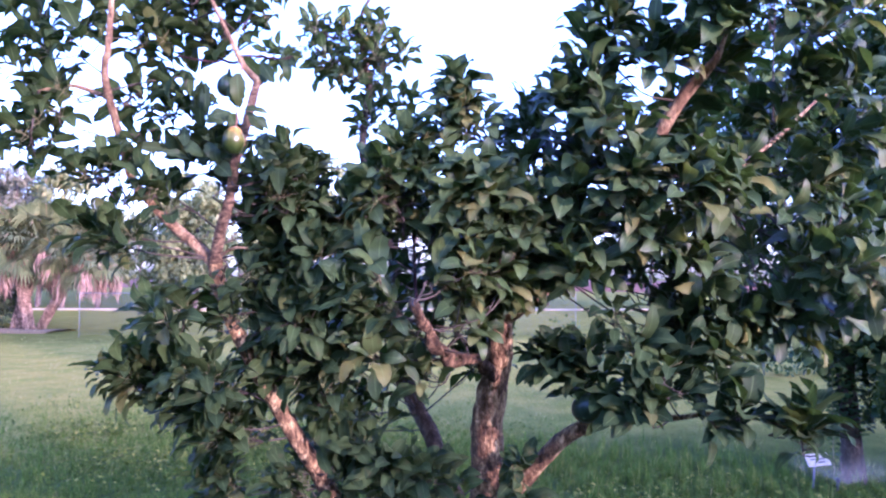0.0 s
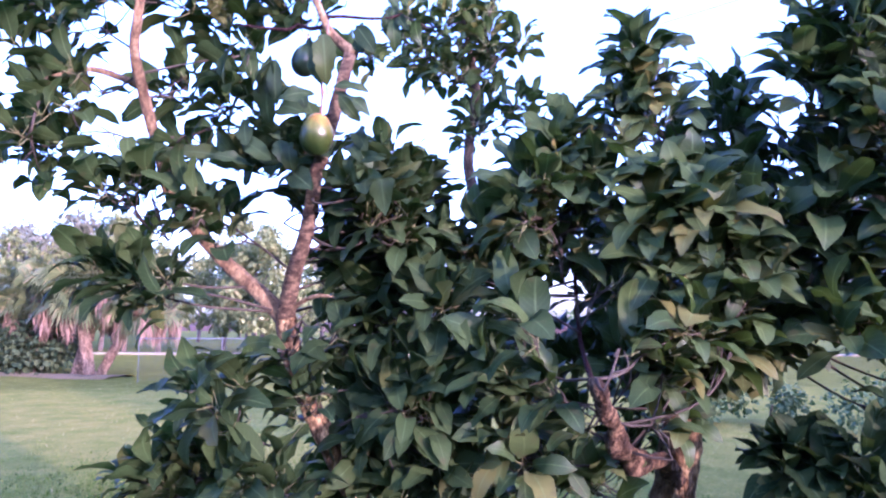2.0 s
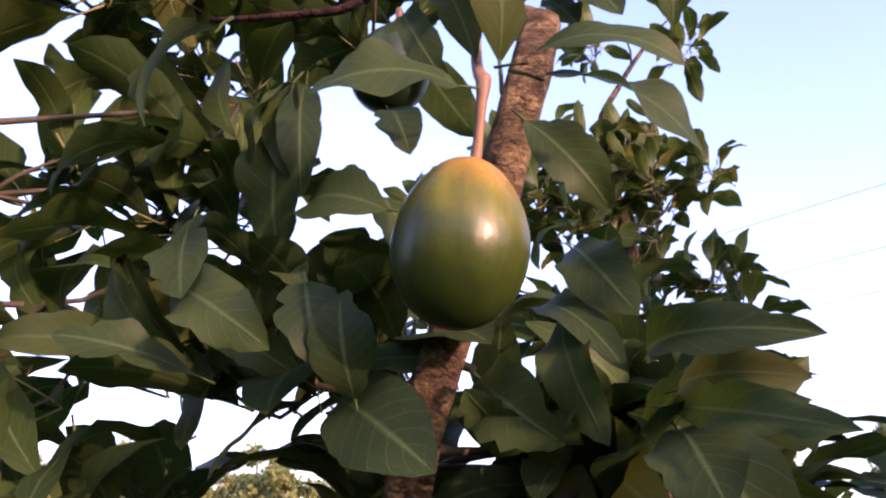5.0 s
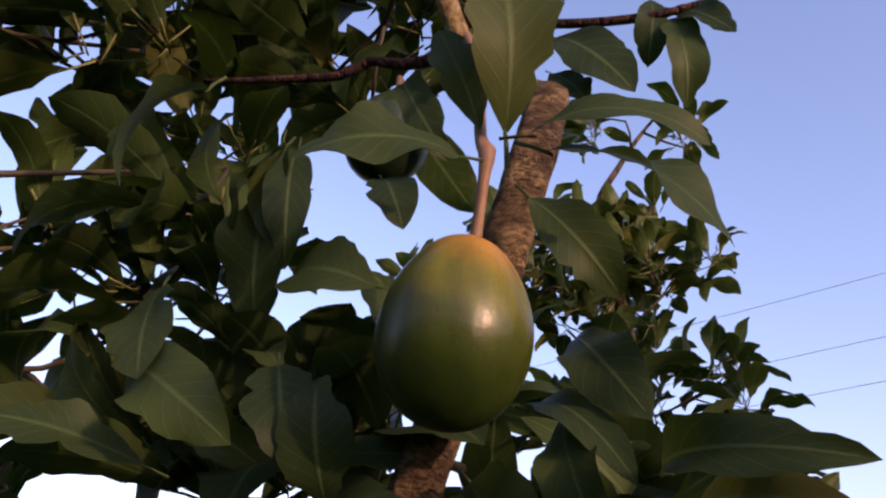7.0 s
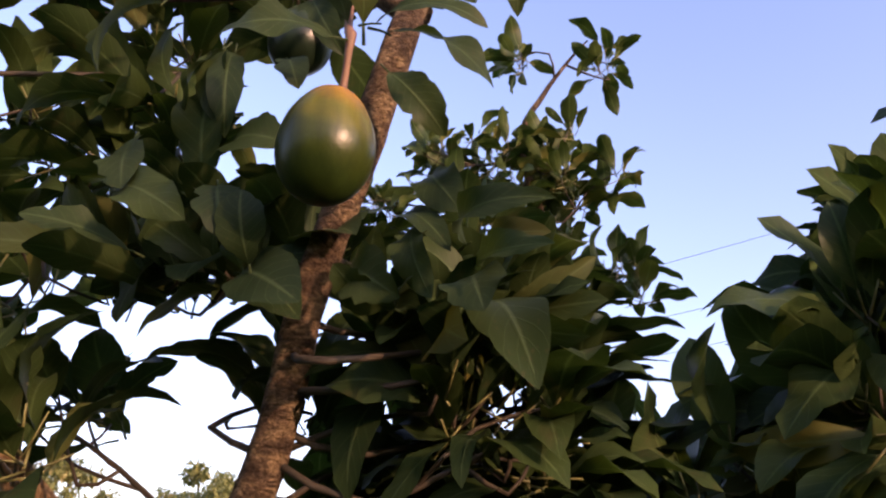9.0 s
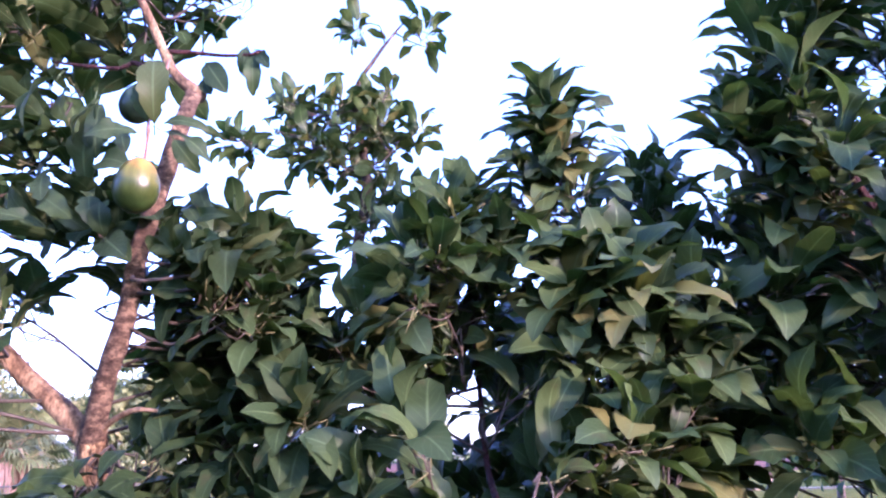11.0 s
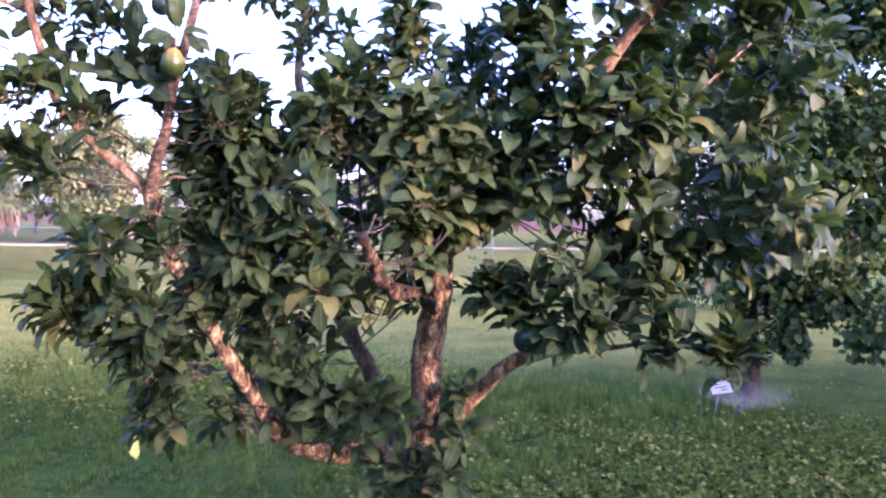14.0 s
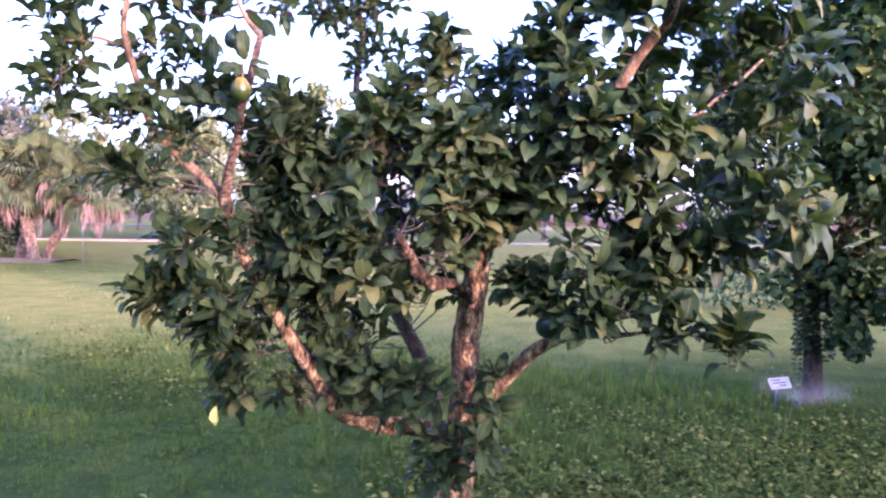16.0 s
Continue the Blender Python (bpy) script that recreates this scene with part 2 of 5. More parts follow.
def ground_mat():
    m, nt, b = shader("lawn", 0.95, 0.03)
    co = texco(nt)
    big = noise_tex(nt, 0.22, 5, 0.6, co)
    mid = noise_tex(nt, 1.6, 5, 0.65, co)
    fine = noise_tex(nt, 28, 5, 0.7, co)
    sep = nt.nodes.new("ShaderNodeSeparateXYZ")
    nt.links.new(co, sep.inputs[0])
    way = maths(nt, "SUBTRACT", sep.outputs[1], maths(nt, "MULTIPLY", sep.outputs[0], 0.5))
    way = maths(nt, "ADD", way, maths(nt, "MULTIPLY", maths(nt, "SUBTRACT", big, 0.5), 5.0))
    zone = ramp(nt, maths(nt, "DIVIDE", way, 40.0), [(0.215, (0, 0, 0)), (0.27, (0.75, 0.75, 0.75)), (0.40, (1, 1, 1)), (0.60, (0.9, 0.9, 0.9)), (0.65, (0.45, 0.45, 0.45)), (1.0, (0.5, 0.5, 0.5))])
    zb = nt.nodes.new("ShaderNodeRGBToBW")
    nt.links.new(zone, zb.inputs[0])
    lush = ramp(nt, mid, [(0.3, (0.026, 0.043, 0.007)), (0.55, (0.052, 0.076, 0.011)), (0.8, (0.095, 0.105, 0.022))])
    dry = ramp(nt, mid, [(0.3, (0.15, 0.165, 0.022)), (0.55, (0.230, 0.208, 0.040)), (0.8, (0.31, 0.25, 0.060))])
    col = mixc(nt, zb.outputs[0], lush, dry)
    col = mixc(nt, 0.8, col, ramp(nt, fine, [(0.25, (0.45, 0.45, 0.42)), (0.7, (1.2, 1.2, 1.15))]), "MULTIPLY")
    nt.links.new(col, b.inputs["Base Color"])
    bump(nt, b, fine, 0.8, 0.05)
    return m


mat_ground = ground_mat()

# ---- building helpers ----
GZ = 0.12


def bind(ob, parent):
    """Parts are made in world places, whatever the place of their thing."""
    if parent is not None:
        ob.parent = parent
        ob.matrix_parent_inverse = Matrix.Translation(-parent.location)


def link_mesh(name, me, mat, parent=None, label=""):
    me.materials.append(mat)
    ob = new(name, me)
    bind(ob, parent)
    if label:
        tagged(ob, label)
    return ob


def part(name, bm, mat, parent=None, label="", smooth=True):
    me = bpy.data.meshes.new(name)
    bm.to_mesh(me)
    bm.free()
    if smooth:
        for p in me.polygons:
            p.use_smooth = True
    return link_mesh(name, me, mat, parent, label)


def empty(name, at, label, category, group="", kind=""):
    ob = new(name)
    ob.empty_display_size = 0.1
    ob.location = at
    tagged(ob, label, category, group, kind)
    return ob


def smooth_line(pts, step=0.03):
    """Catmull-Rom through points (x, y, z, radius)."""
    p = [np.array(q, float) for q in pts]
    p = [2 * p[0] - p[1]] + p + [2 * p[-1] - p[-2]]
    out = []
    for a, b, c, d in zip(p, p[1:], p[2:], p[3:]):
        n = max(2, int(np.linalg.norm((c - b)[:3]) / step))
        for i in range(n):
            t = i / n
            out.append(0.5 * (2 * b + (c - a) * t + (2 * a - 5 * b + 4 * c - d) * t * t + (3 * b - a - 3 * c + d) * t ** 3))
    out.append(p[-2])
    return np.array(out)


def tube_arrays(line, seg=8, rough=0.0, seed=0):
    n = len(line)
    tang = np.gradient(line[:, :3], axis=0)
    tang /= np.linalg.norm(tang, axis=1)[:, None] + 1e-9
    ref = np.array([0.31, 0.94, 0.13])
    u = np.cross(tang, ref)
    u /= np.linalg.norm(u, axis=1)[:, None] + 1e-9
    w = np.cross(tang, u)
    ang = np.arange(seg) * 2 * np.pi / seg
    rad = np.maximum(line[:, 3], 0.0006)[:, None] * np.ones(seg)
    if rough:
        for i in range(n):
            for j in range(seg):
                q = line[i, :3] * 7 + seed + np.array([math.cos(ang[j]), math.sin(ang[j]), 0]) * 0.9
                rad[i, j] *= 1 + rough * (noise.noise(Vector(q)) + 0.6 * noise.noise(Vector(q * 2.7)) + 0.45 * noise.noise(Vector(q * 6.3)))
    v = line[:, None, :3] + rad[:, :, None] * (np.cos(ang)[None, :, None] * u[:, None] + np.sin(ang)[None, :, None] * w[:, None])
    v = v.reshape(-1, 3)
    f = []
    for i in range(n - 1):
        for j in range(seg):
            k = (j + 1) % seg
            f.append((i * seg + j, i * seg + k, (i + 1) * seg + k, (i + 1) * seg + j))
    f.append(tuple(range(seg))[::-1])
    f.append(tuple((n - 1) * seg + j for j in range(seg)))
    return v, f


class Heap:
    """Gathers loose pieces into one mesh, with UVs."""

    def __init__(self):
        self.v, self.f, self.uv, self.n = [], [], [], 0

    def add(self, v, f, uv=None):
        self.v.append(v)
        self.f += [tuple(i + self.n for i in q) for q in f]
        self.uv.append(np.zeros((len(v), 2)) if uv is None else uv)
        self.n += len(v)

    def mesh(self, name):
        me = bpy.data.meshes.new(name)
        me.from_pydata(np.vstack(self.v), [], self.f)
        uv = np.vstack(self.uv)
        lay = me.uv_layers.new(name="UVMap")
        idx = np.empty(len(me.loops), dtype=np.int32)
        me.loops.foreach_get("vertex_index", idx)
        lay.data.foreach_set("uv", uv[idx].ravel())
        me.polygons.foreach_set("use_smooth", np.ones(len(me.polygons), dtype=bool))
        me.update()
        return me


def tube(name, pts, mat, parent, seg=10, rough=0.12, step=0.03, label="", seed=0):
    v, f = tube_arrays(smooth_line(pts, step), seg, rough, seed)
    h = Heap()
    h.add(v, f)
    return link_mesh(name, h.mesh(name), mat, parent, label)


# ---- leaf shapes: unit length from base (0,0,0) to tip (1,0,0), arching towards +z ----
def leaf_shape(width, arch, fold, wave, twist, stations, rng, across=1, jag=0.0):
    us = np.linspace(0, 1, stations)
    ang = arch * (0.5 - us) * 2
    x = np.concatenate([[0], np.cumsum(np.cos((ang[1:] + ang[:-1]) / 2) * np.diff(us))])
    z = np.concatenate([[0], np.cumsum(np.sin((ang[1:] + ang[:-1]) / 2) * np.diff(us))])
    a = math.atan2(z[-1], x[-1])
    ln = math.hypot(x[-1], z[-1])
    x, z = (x * math.cos(a) + z * math.sin(a)) / ln, (z * math.cos(a) - x * math.sin(a)) / ln
    half = width / 2 * np.sin(np.pi * np.clip(us, 0, 1) ** 1.12) ** 0.74
    half[0], half[-1] = 0.012, 0.002
    cols = 2 * across + 1
    ragged = 1 - jag * np.abs(rng.normal(0, 1, (2, stations))) * (rng.random((2, stations)) < 0.45)
    ph1, ph2 = rng.random() * 6, rng.random() * 6
    v, uv, f = [], [], []
    for i, u in enumerate(us):
        tw = twist * (u - 0.5)
        for j in range(cols):
            s = (j - across) / across
            yy = s * half[i] * (ragged[int(s > 0), i] if abs(s) == 1 else 1)
            zz = fold * abs(yy) * (1 - 0.3 * abs(s)) + wave * half[i] * s * s * math.sin(u * 11 + (ph1 if s > 0 else ph2))
            nx, nz = -math.sin(ang[i] - a), math.cos(ang[i] - a)
            yy2, zz2 = yy * math.cos(tw) - zz * math.sin(tw), yy * math.sin(tw) + zz * math.cos(tw)
            v.append((x[i] + nx * zz2, yy2, z[i] + nz * zz2))
            uv.append((u, 0.5 + 0.5 * s))
    for i in range(stations - 1):
        for j in range(cols - 1):
            p = i * cols + j
            f.append((p, p + cols, p + cols + 1, p + 1))
    return np.array(v), f, np.array(uv)


rng = np.random.default_rng(7)
LEAVES = [leaf_shape(rng.uniform(0.36, 0.50), rng.uniform(0.25, 1.0), rng.uniform(0.12, 0.55), rng.uniform(0.12, 0.4), rng.uniform(-0.8, 0.8), 9, rng, 1, rng.uniform(0.03, 0.16)) for _ in range(22)]
FINE = [leaf_shape(rng.uniform(0.42, 0.55), rng.uniform(0.25, 0.9), rng.uniform(0.12, 0.45), rng.uniform(0.10, 0.30), rng.uniform(-0.5, 0.5), 18, rng, 2, rng.uniform(0.04, 0.15)) for _ in range(14)]
BROAD = [leaf_shape(rng.uniform(0.6, 0.85), rng.uniform(0.2, 0.7), rng.uniform(0.0, 0.4), rng.uniform(0.1, 0.4), 0.3, 4, rng) for _ in range(8)]


def frame3(d, up):
    d = d / (np.linalg.norm(d) + 1e-9)
    s = np.cross(up, d)
    if np.linalg.norm(s) < 1e-4:
        s = np.cross((1, 0.2, 0), d)
    s /= np.linalg.norm(s)
    return d, s, np.cross(d, s)


def put_leaf(heap, shape, base, d, up, length, wide=1.0):
    a, s, n = frame3(np.asarray(d, float), np.asarray(up, float))
    v, f, uv = shape
    heap.add(np.asarray(base) + length * (v[:, :1] * a + wide * v[:, 1:2] * s + v[:, 2:3] * n), f, uv)


FINE_MESH = []
for shape in FINE:
    h = Heap()
    h.add(*shape)
    h.add(*tube_arrays(np.array([(-0.17, 0, -0.03, 0.013), (-0.05, 0, -0.004, 0.011), (0.05, 0, 0.0, 0.009)]), 4), np.full((12, 2), 0.5))
    me = h.mesh("leaf")
    me.materials.append(mat_leaf_one)
    FINE_MESH.append(me)


def one_leaf(base, d, up, length, parent, k, wide=1.0, name="leaf", me=None):
    a, s, n = frame3(np.asarray(d, float), np.asarray(up, float))
    ob = new(name, me or FINE_MESH[k % len(FINE_MESH)])
    bind(ob, parent)
    m = Matrix(((a[0], s[0], n[0], base[0]), (a[1], s[1], n[1], base[1]), (a[2], s[2], n[2], base[2]), (0, 0, 0, 1)))
    ob.matrix_basis = m @ Matrix.Diagonal((length, length * wide, length, 1))
    return ob


# ---- ground ----
def ground_sheet():
    bm = bmesh.new()
    xs = [-2500, -600, -150, -60] + list(range(-30, 31, 2)) + [60, 150, 600, 2500]
    ys = [-2500, -600, -150, -40] + list(range(-12, 43, 2)) + [60, 110, 200, 600, 2500]
    grid = [[bm.verts.new((x, y, GZ + (0.05 * noise.noise(Vector((x * 0.13, y * 0.13, 3))) if abs(x) < 40 and y < 45 and (abs(x) > 1 or y > 9) and math.hypot(x - 2.5, y - 8.8) > 2.5 else 0))) for x in xs] for y in ys]
    for r0, r1 in zip(grid, grid[1:]):
        for i in range(len(xs) - 1):
            bm.faces.new((r0[i], r0[i + 1], r1[i + 1], r1[i]))
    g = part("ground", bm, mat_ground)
    tagged(g, "mown lawn, lush green near the trees and straw-dry farther off", "lawn", kind="structure")
    return g


ground = ground_sheet()

# ---- the avocado tree ----
tree = empty("avocado_tree", (0.16, 4.45, GZ), "spreading avocado tree with glossy dark leaves and flaking tan bark", "tree")

TRUNK = [(0.15, 4.45, GZ - 0.05, 0.125), (0.165, 4.45, 0.40, 0.10), (0.185, 4.45, 0.65, 0.088), (0.228, 4.45, 0.95, 0.077), (0.228, 4.45, 1.12, 0.070), (0.226, 4.45, 1.29, 0.067), (0.253, 4.45, 1.48, 0.068), (0.28, 4.45, 1.66, 0.058), (0.295, 4.47, 1.80, 0.046), (0.32, 4.55, 2.07, 0.036), (0.33, 4.6, 2.33, 0.024), (0.30, 4.5, 2.6, 0.012)]
LIMB_LOW = [(0.18, 4.45, 0.80, 0.05), (0.022, 4.43, 0.865, 0.045), (-0.158, 4.27, 0.915, 0.041), (-0.297, 4.12, 1.005, 0.038), (-0.366, 4.02, 1.18, 0.034), (-0.44, 3.922, 1.374, 0.032), (-0.516, 3.838, 1.573, 0.030), (-0.60, 3.775, 1.773, 0.028), (-0.645, 3.76, 1.90, 0.027), (-0.672, 3.764, 2.005, 0.027)]
LIMB_LEFT = [(-0.665, 3.765, 1.985, 0.025), (-0.75, 3.762, 2.06, 0.022), (-0.862, 3.755, 2.145, 0.0205), (-0.965, 3.666, 2.30, 0.0175), (-0.967, 3.597, 2.436, 0.016), (-0.957, 3.527, 2.56, 0.0145), (-0.93, 3.46, 2.66, 0.0135), (-0.88, 3.42, 2.765, 0.011), (-0.85, 3.40, 2.95, 0.008)]
LIMB_FRUIT = [(-0.675, 3.765, 1.985, 0.024), (-0.605, 3.702, 2.109, 0.0205), (-0.545, 3.658, 2.203, 0.0185), (-0.487, 3.61, 2.343, 0.0168), (-0.435, 3.585, 2.45, 0.016), (-0.398, 3.567, 2.541, 0.0155), (-0.383, 3.578, 2.615, 0.0145)]
LEADER = [(-0.385, 3.605, 2.625, 0.016), (-0.43, 3.605, 2.665, 0.012), (-0.455, 3.595, 2.70, 0.010), (-0.47, 3.565, 2.755, 0.009), (-0.50, 3.53, 2.84, 0.008), (-0.53, 3.50, 2.93, 0.007), (-0.57, 3.50, 3.05, 0.005)]
CROSS = [(-0.463, 3.59, 2.725, 0.005), (-0.42, 3.61, 2.728, 0.0045), (-0.358, 3.62, 2.717, 0.0040), (-0.301, 3.625, 2.712, 0.0035), (-0.27, 3.63, 2.72, 0.002)]
CROSS_BACK = [(-0.457, 3.60, 2.722, 0.0062), (-0.482, 3.61, 2.711, 0.0060), (-0.516, 3.61, 2.712, 0.0056), (-0.551, 3.61, 2.726, 0.0050), (-0.581, 3.61, 2.718, 0.0046), (-0.679, 3.61, 2.741, 0.0036), (-0.74, 3.61, 2.758, 0.0028)]
FORK_TWIG = [(-0.655, 3.755, 2.01, 0.008), (-0.60, 3.73, 2.035, 0.0065), (-0.54, 3.71, 2.05, 0.005), (-0.48, 3.70, 2.045, 0.003)]
SPUR = [(-0.98, 3.53, 2.60, 0.010), (-1.10, 3.48, 2.64, 0.008), (-1.22, 3.45, 2.62, 0.005)]
LIMB_ELBOW = [(0.27, 4.42, 1.53, 0.034), (0.248, 4.28, 1.585, 0.027), (0.250, 4.18, 1.622, 0.020), (0.222, 4.08, 1.628, 0.021), (0.195, 3.985, 1.638, 0.031), (0.196, 3.93, 1.672, 0.019), (0.180, 3.85, 1.70, 0.027), (0.186, 3.79, 1.75, 0.017), (0.172, 3.735, 1.79, 0.023), (0.172, 3.70, 1.82, 0.016), (0.168, 3.68, 1.845, 0.021), (0.168, 3.67, 1.866, 0.010)]
SHOOT = [(0.168, 3.69, 1.835, 0.0085), (0.125, 3.82, 1.87, 0.0066), (0.085, 3.92, 1.95, 0.006), (0.070, 3.937, 2.125, 0.0056), (0.058, 3.93, 2.30, 0.005), (0.055, 3.93, 2.45, 0.003)]
SHOOT_SIDE = [(0.083, 3.92, 1.96, 0.004), (0.0, 3.91, 2.01, 0.003), (-0.09, 3.92, 2.07, 0.002)]
LIMB_HIGH = [(0.30, 4.46, 1.76, 0.034), (0.573, 4.316, 1.974, 0.032), (0.742, 4.28, 2.229, 0.031), (0.891, 4.26, 2.379, 0.028), (0.966, 4.235, 2.512, 0.027), (1.048, 4.203, 2.63, 0.025), (1.148, 4.168, 2.732, 0.016), (1.19, 4.16, 2.83, 0.006), (1.23, 4.16, 2.95, 0.004)]
LIMB_REACH = [(0.86, 4.28, 2.35, 0.018), (1.02, 4.485, 2.361, 0.014), (1.177, 4.602, 2.361, 0.012), (1.315, 4.698, 2.452, 0.011), (1.455, 4.788, 2.575, 0.009), (1.592, 4.887, 2.715, 0.006), (1.66, 4.92, 2.76, 0.003)]
SPRIG = [(0.93, 4.17, 2.40, 0.010), (0.86, 4.12, 2.50, 0.009), (0.85, 4.10, 2.58, 0.007), (0.80, 4.08, 2.60, 0.004)]
LIMB_SIDE = [(0.22, 4.45, 0.93, 0.048), (0.416, 4.389, 1.125, 0.036), (0.572, 4.34, 1.298, 0.031), (0.757, 4.275, 1.408, 0.027), (0.90, 4.20, 1.425, 0.018), (1.02, 4.12, 1.447, 0.010), (1.131, 4.10, 1.472, 0.007), (1.257, 4.10, 1.462, 0.005), (1.40, 4.08, 1.43, 0.003)]
LIMB_BACK = [(0.18, 4.49, 0.76, 0.056), (0.0, 4.66, 0.96, 0.046), (-0.13, 4.77, 1.17, 0.041), (-0.22, 4.83, 1.28, 0.041), (-0.32, 4.88, 1.43, 0.046), (-0.362, 4.89, 1.53, 0.040), (-0.36, 4.88, 1.75, 0.036), (-0.378, 4.873, 2.053, 0.032), (-0.461, 4.854, 2.339, 0.026), (-0.54, 4.84, 2.611, 0.022), (-0.51, 4.848, 2.93, 0.018), (-0.562, 4.848, 3.269, 0.011), (-0.50, 4.89, 3.45, 0.008), (-0.417, 4.937, 3.601, 0.005), (-0.36, 4.94, 3.66, 0.003)]

trunk = tube("trunk", TRUNK, mat_bark, tree, 18, 0.16, 0.025, "flaking tan-brown trunk")
limb_low = tube("limb", LIMB_LOW, mat_bark, tree, 12, 0.16, 0.02, "low limb sweeping out and up, tan bark", 3)
limb_left = tube("limb", LIMB_LEFT, mat_bark_smooth, tree, 10, 0.10, 0.02, "upright smooth pinkish limb", 5)
limb_fruit = tube("limb", LIMB_FRUIT, mat_bark_ridged, tree, 12, 0.16, 0.012, "rough brown limb behind the ripe fruit, cut at the top", 8)
limb_leader = tube("limb", LEADER, mat_bark_smooth, tree, 8, 0.1, 0.012, "slender smooth leader", 9)
limb_cross = tube("limb", CROSS, mat_bark_red, tree, 8, 0.1, 0.012, "thin reddish side branch", 10)
limb_cross_b = tube("limb", CROSS_BACK, mat_bark_red, tree, 8, 0.1, 0.012, "thin reddish side branch", 12)
limb_spur = tube("limb", SPUR, mat_bark_smooth, tree, 8, 0.1, 0.015, "", 11)
fork_twig = tube("shoot", FORK_TWIG, mat_bark_smooth, tree, 6, 0.1, 0.015, "", 15)
limb_elbow = tube("limb", LIMB_ELBOW, mat_bark_scar, tree, 12, 0.6, 0.012, "knobbly pruned limb with pale reddish scars", 13)
shoot = tube("shoot", SHOOT, mat_bark_red, tree, 8, 0.06, 0.02, "straight dark red shoot", 14)
shoot_side = tube("shoot", SHOOT_SIDE, mat_twig_brown, tree, 6, 0.0, 0.03)
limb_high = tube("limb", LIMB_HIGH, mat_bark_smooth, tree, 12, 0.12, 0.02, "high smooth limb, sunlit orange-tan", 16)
limb_reach = tube("limb", LIMB_REACH, mat_bark_smooth, tree, 10, 0.12, 0.02, "", 17)
limb_sprig = tube("limb", SPRIG, mat_bark_red, tree, 8, 0.1, 0.015, "", 18)
limb_side = tube("limb", LIMB_SIDE, mat_bark, tree, 12, 0.15, 0.02, "low side limb with lichen-pale patches", 19)
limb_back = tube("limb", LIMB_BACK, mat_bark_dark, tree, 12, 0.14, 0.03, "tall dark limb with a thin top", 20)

rng = np.random.default_rng(21)
near_count = 0
NEAR_MAX = 290


def in_near_zone(p):
    return p[0] < -0.18 and p[1] < 3.95 and p[2] > 2.12


# sky openings cut along the camera's sight lines: two ends and their radii
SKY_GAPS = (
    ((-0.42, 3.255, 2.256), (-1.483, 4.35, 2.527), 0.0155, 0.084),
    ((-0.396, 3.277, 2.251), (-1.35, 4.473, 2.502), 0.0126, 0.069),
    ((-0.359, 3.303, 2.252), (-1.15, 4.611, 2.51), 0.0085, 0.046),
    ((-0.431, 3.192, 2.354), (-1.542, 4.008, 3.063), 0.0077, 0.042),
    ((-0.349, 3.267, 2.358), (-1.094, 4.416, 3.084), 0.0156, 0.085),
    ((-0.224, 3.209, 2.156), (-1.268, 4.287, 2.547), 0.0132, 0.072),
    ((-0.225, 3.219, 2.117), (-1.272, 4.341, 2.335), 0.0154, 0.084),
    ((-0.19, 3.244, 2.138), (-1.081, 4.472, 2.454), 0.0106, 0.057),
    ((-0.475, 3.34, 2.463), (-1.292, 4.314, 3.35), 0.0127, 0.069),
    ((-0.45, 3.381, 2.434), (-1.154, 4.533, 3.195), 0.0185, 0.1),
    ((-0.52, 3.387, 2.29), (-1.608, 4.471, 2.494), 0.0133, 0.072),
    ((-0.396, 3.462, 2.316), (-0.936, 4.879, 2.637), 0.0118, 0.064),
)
# wider openings low on the crown's left side, also fitted to camera sight lines
LOW_GAPS = (
    ((-0.524, 3.45, 2.496), (-1.313, 4.8, 3.513), 0.0277, 0.126),
    ((-0.448, 3.45, 2.45), (-0.923, 4.8, 3.277), 0.0269, 0.122),
    ((-0.483, 3.45, 2.472), (-1.1, 4.8, 3.388), 0.0261, 0.118),
    ((-0.426, 3.45, 2.433), (-0.809, 4.8, 3.19), 0.0169, 0.070),
    ((-0.451, 3.32, 2.215), (-1.867, 4.6, 2.794), 0.0186, 0.091),
    ((-0.406, 3.32, 2.194), (-1.599, 4.6, 2.669), 0.0159, 0.082),
    ((-0.379, 3.32, 2.197), (-1.438, 4.6, 2.685), 0.0206, 0.104),
    ((-0.351, 3.32, 2.147), (-1.268, 4.6, 2.386), 0.0193, 0.096),
    ((-0.311, 3.32, 2.164), (-1.026, 4.6, 2.49), 0.0138, 0.063),
    ((-0.304, 3.32, 2.193), (-0.988, 4.6, 2.664), 0.0140, 0.064),
    ((-0.235, 3.32, 2.153), (-0.573, 4.6, 2.42), 0.0170, 0.082),
)
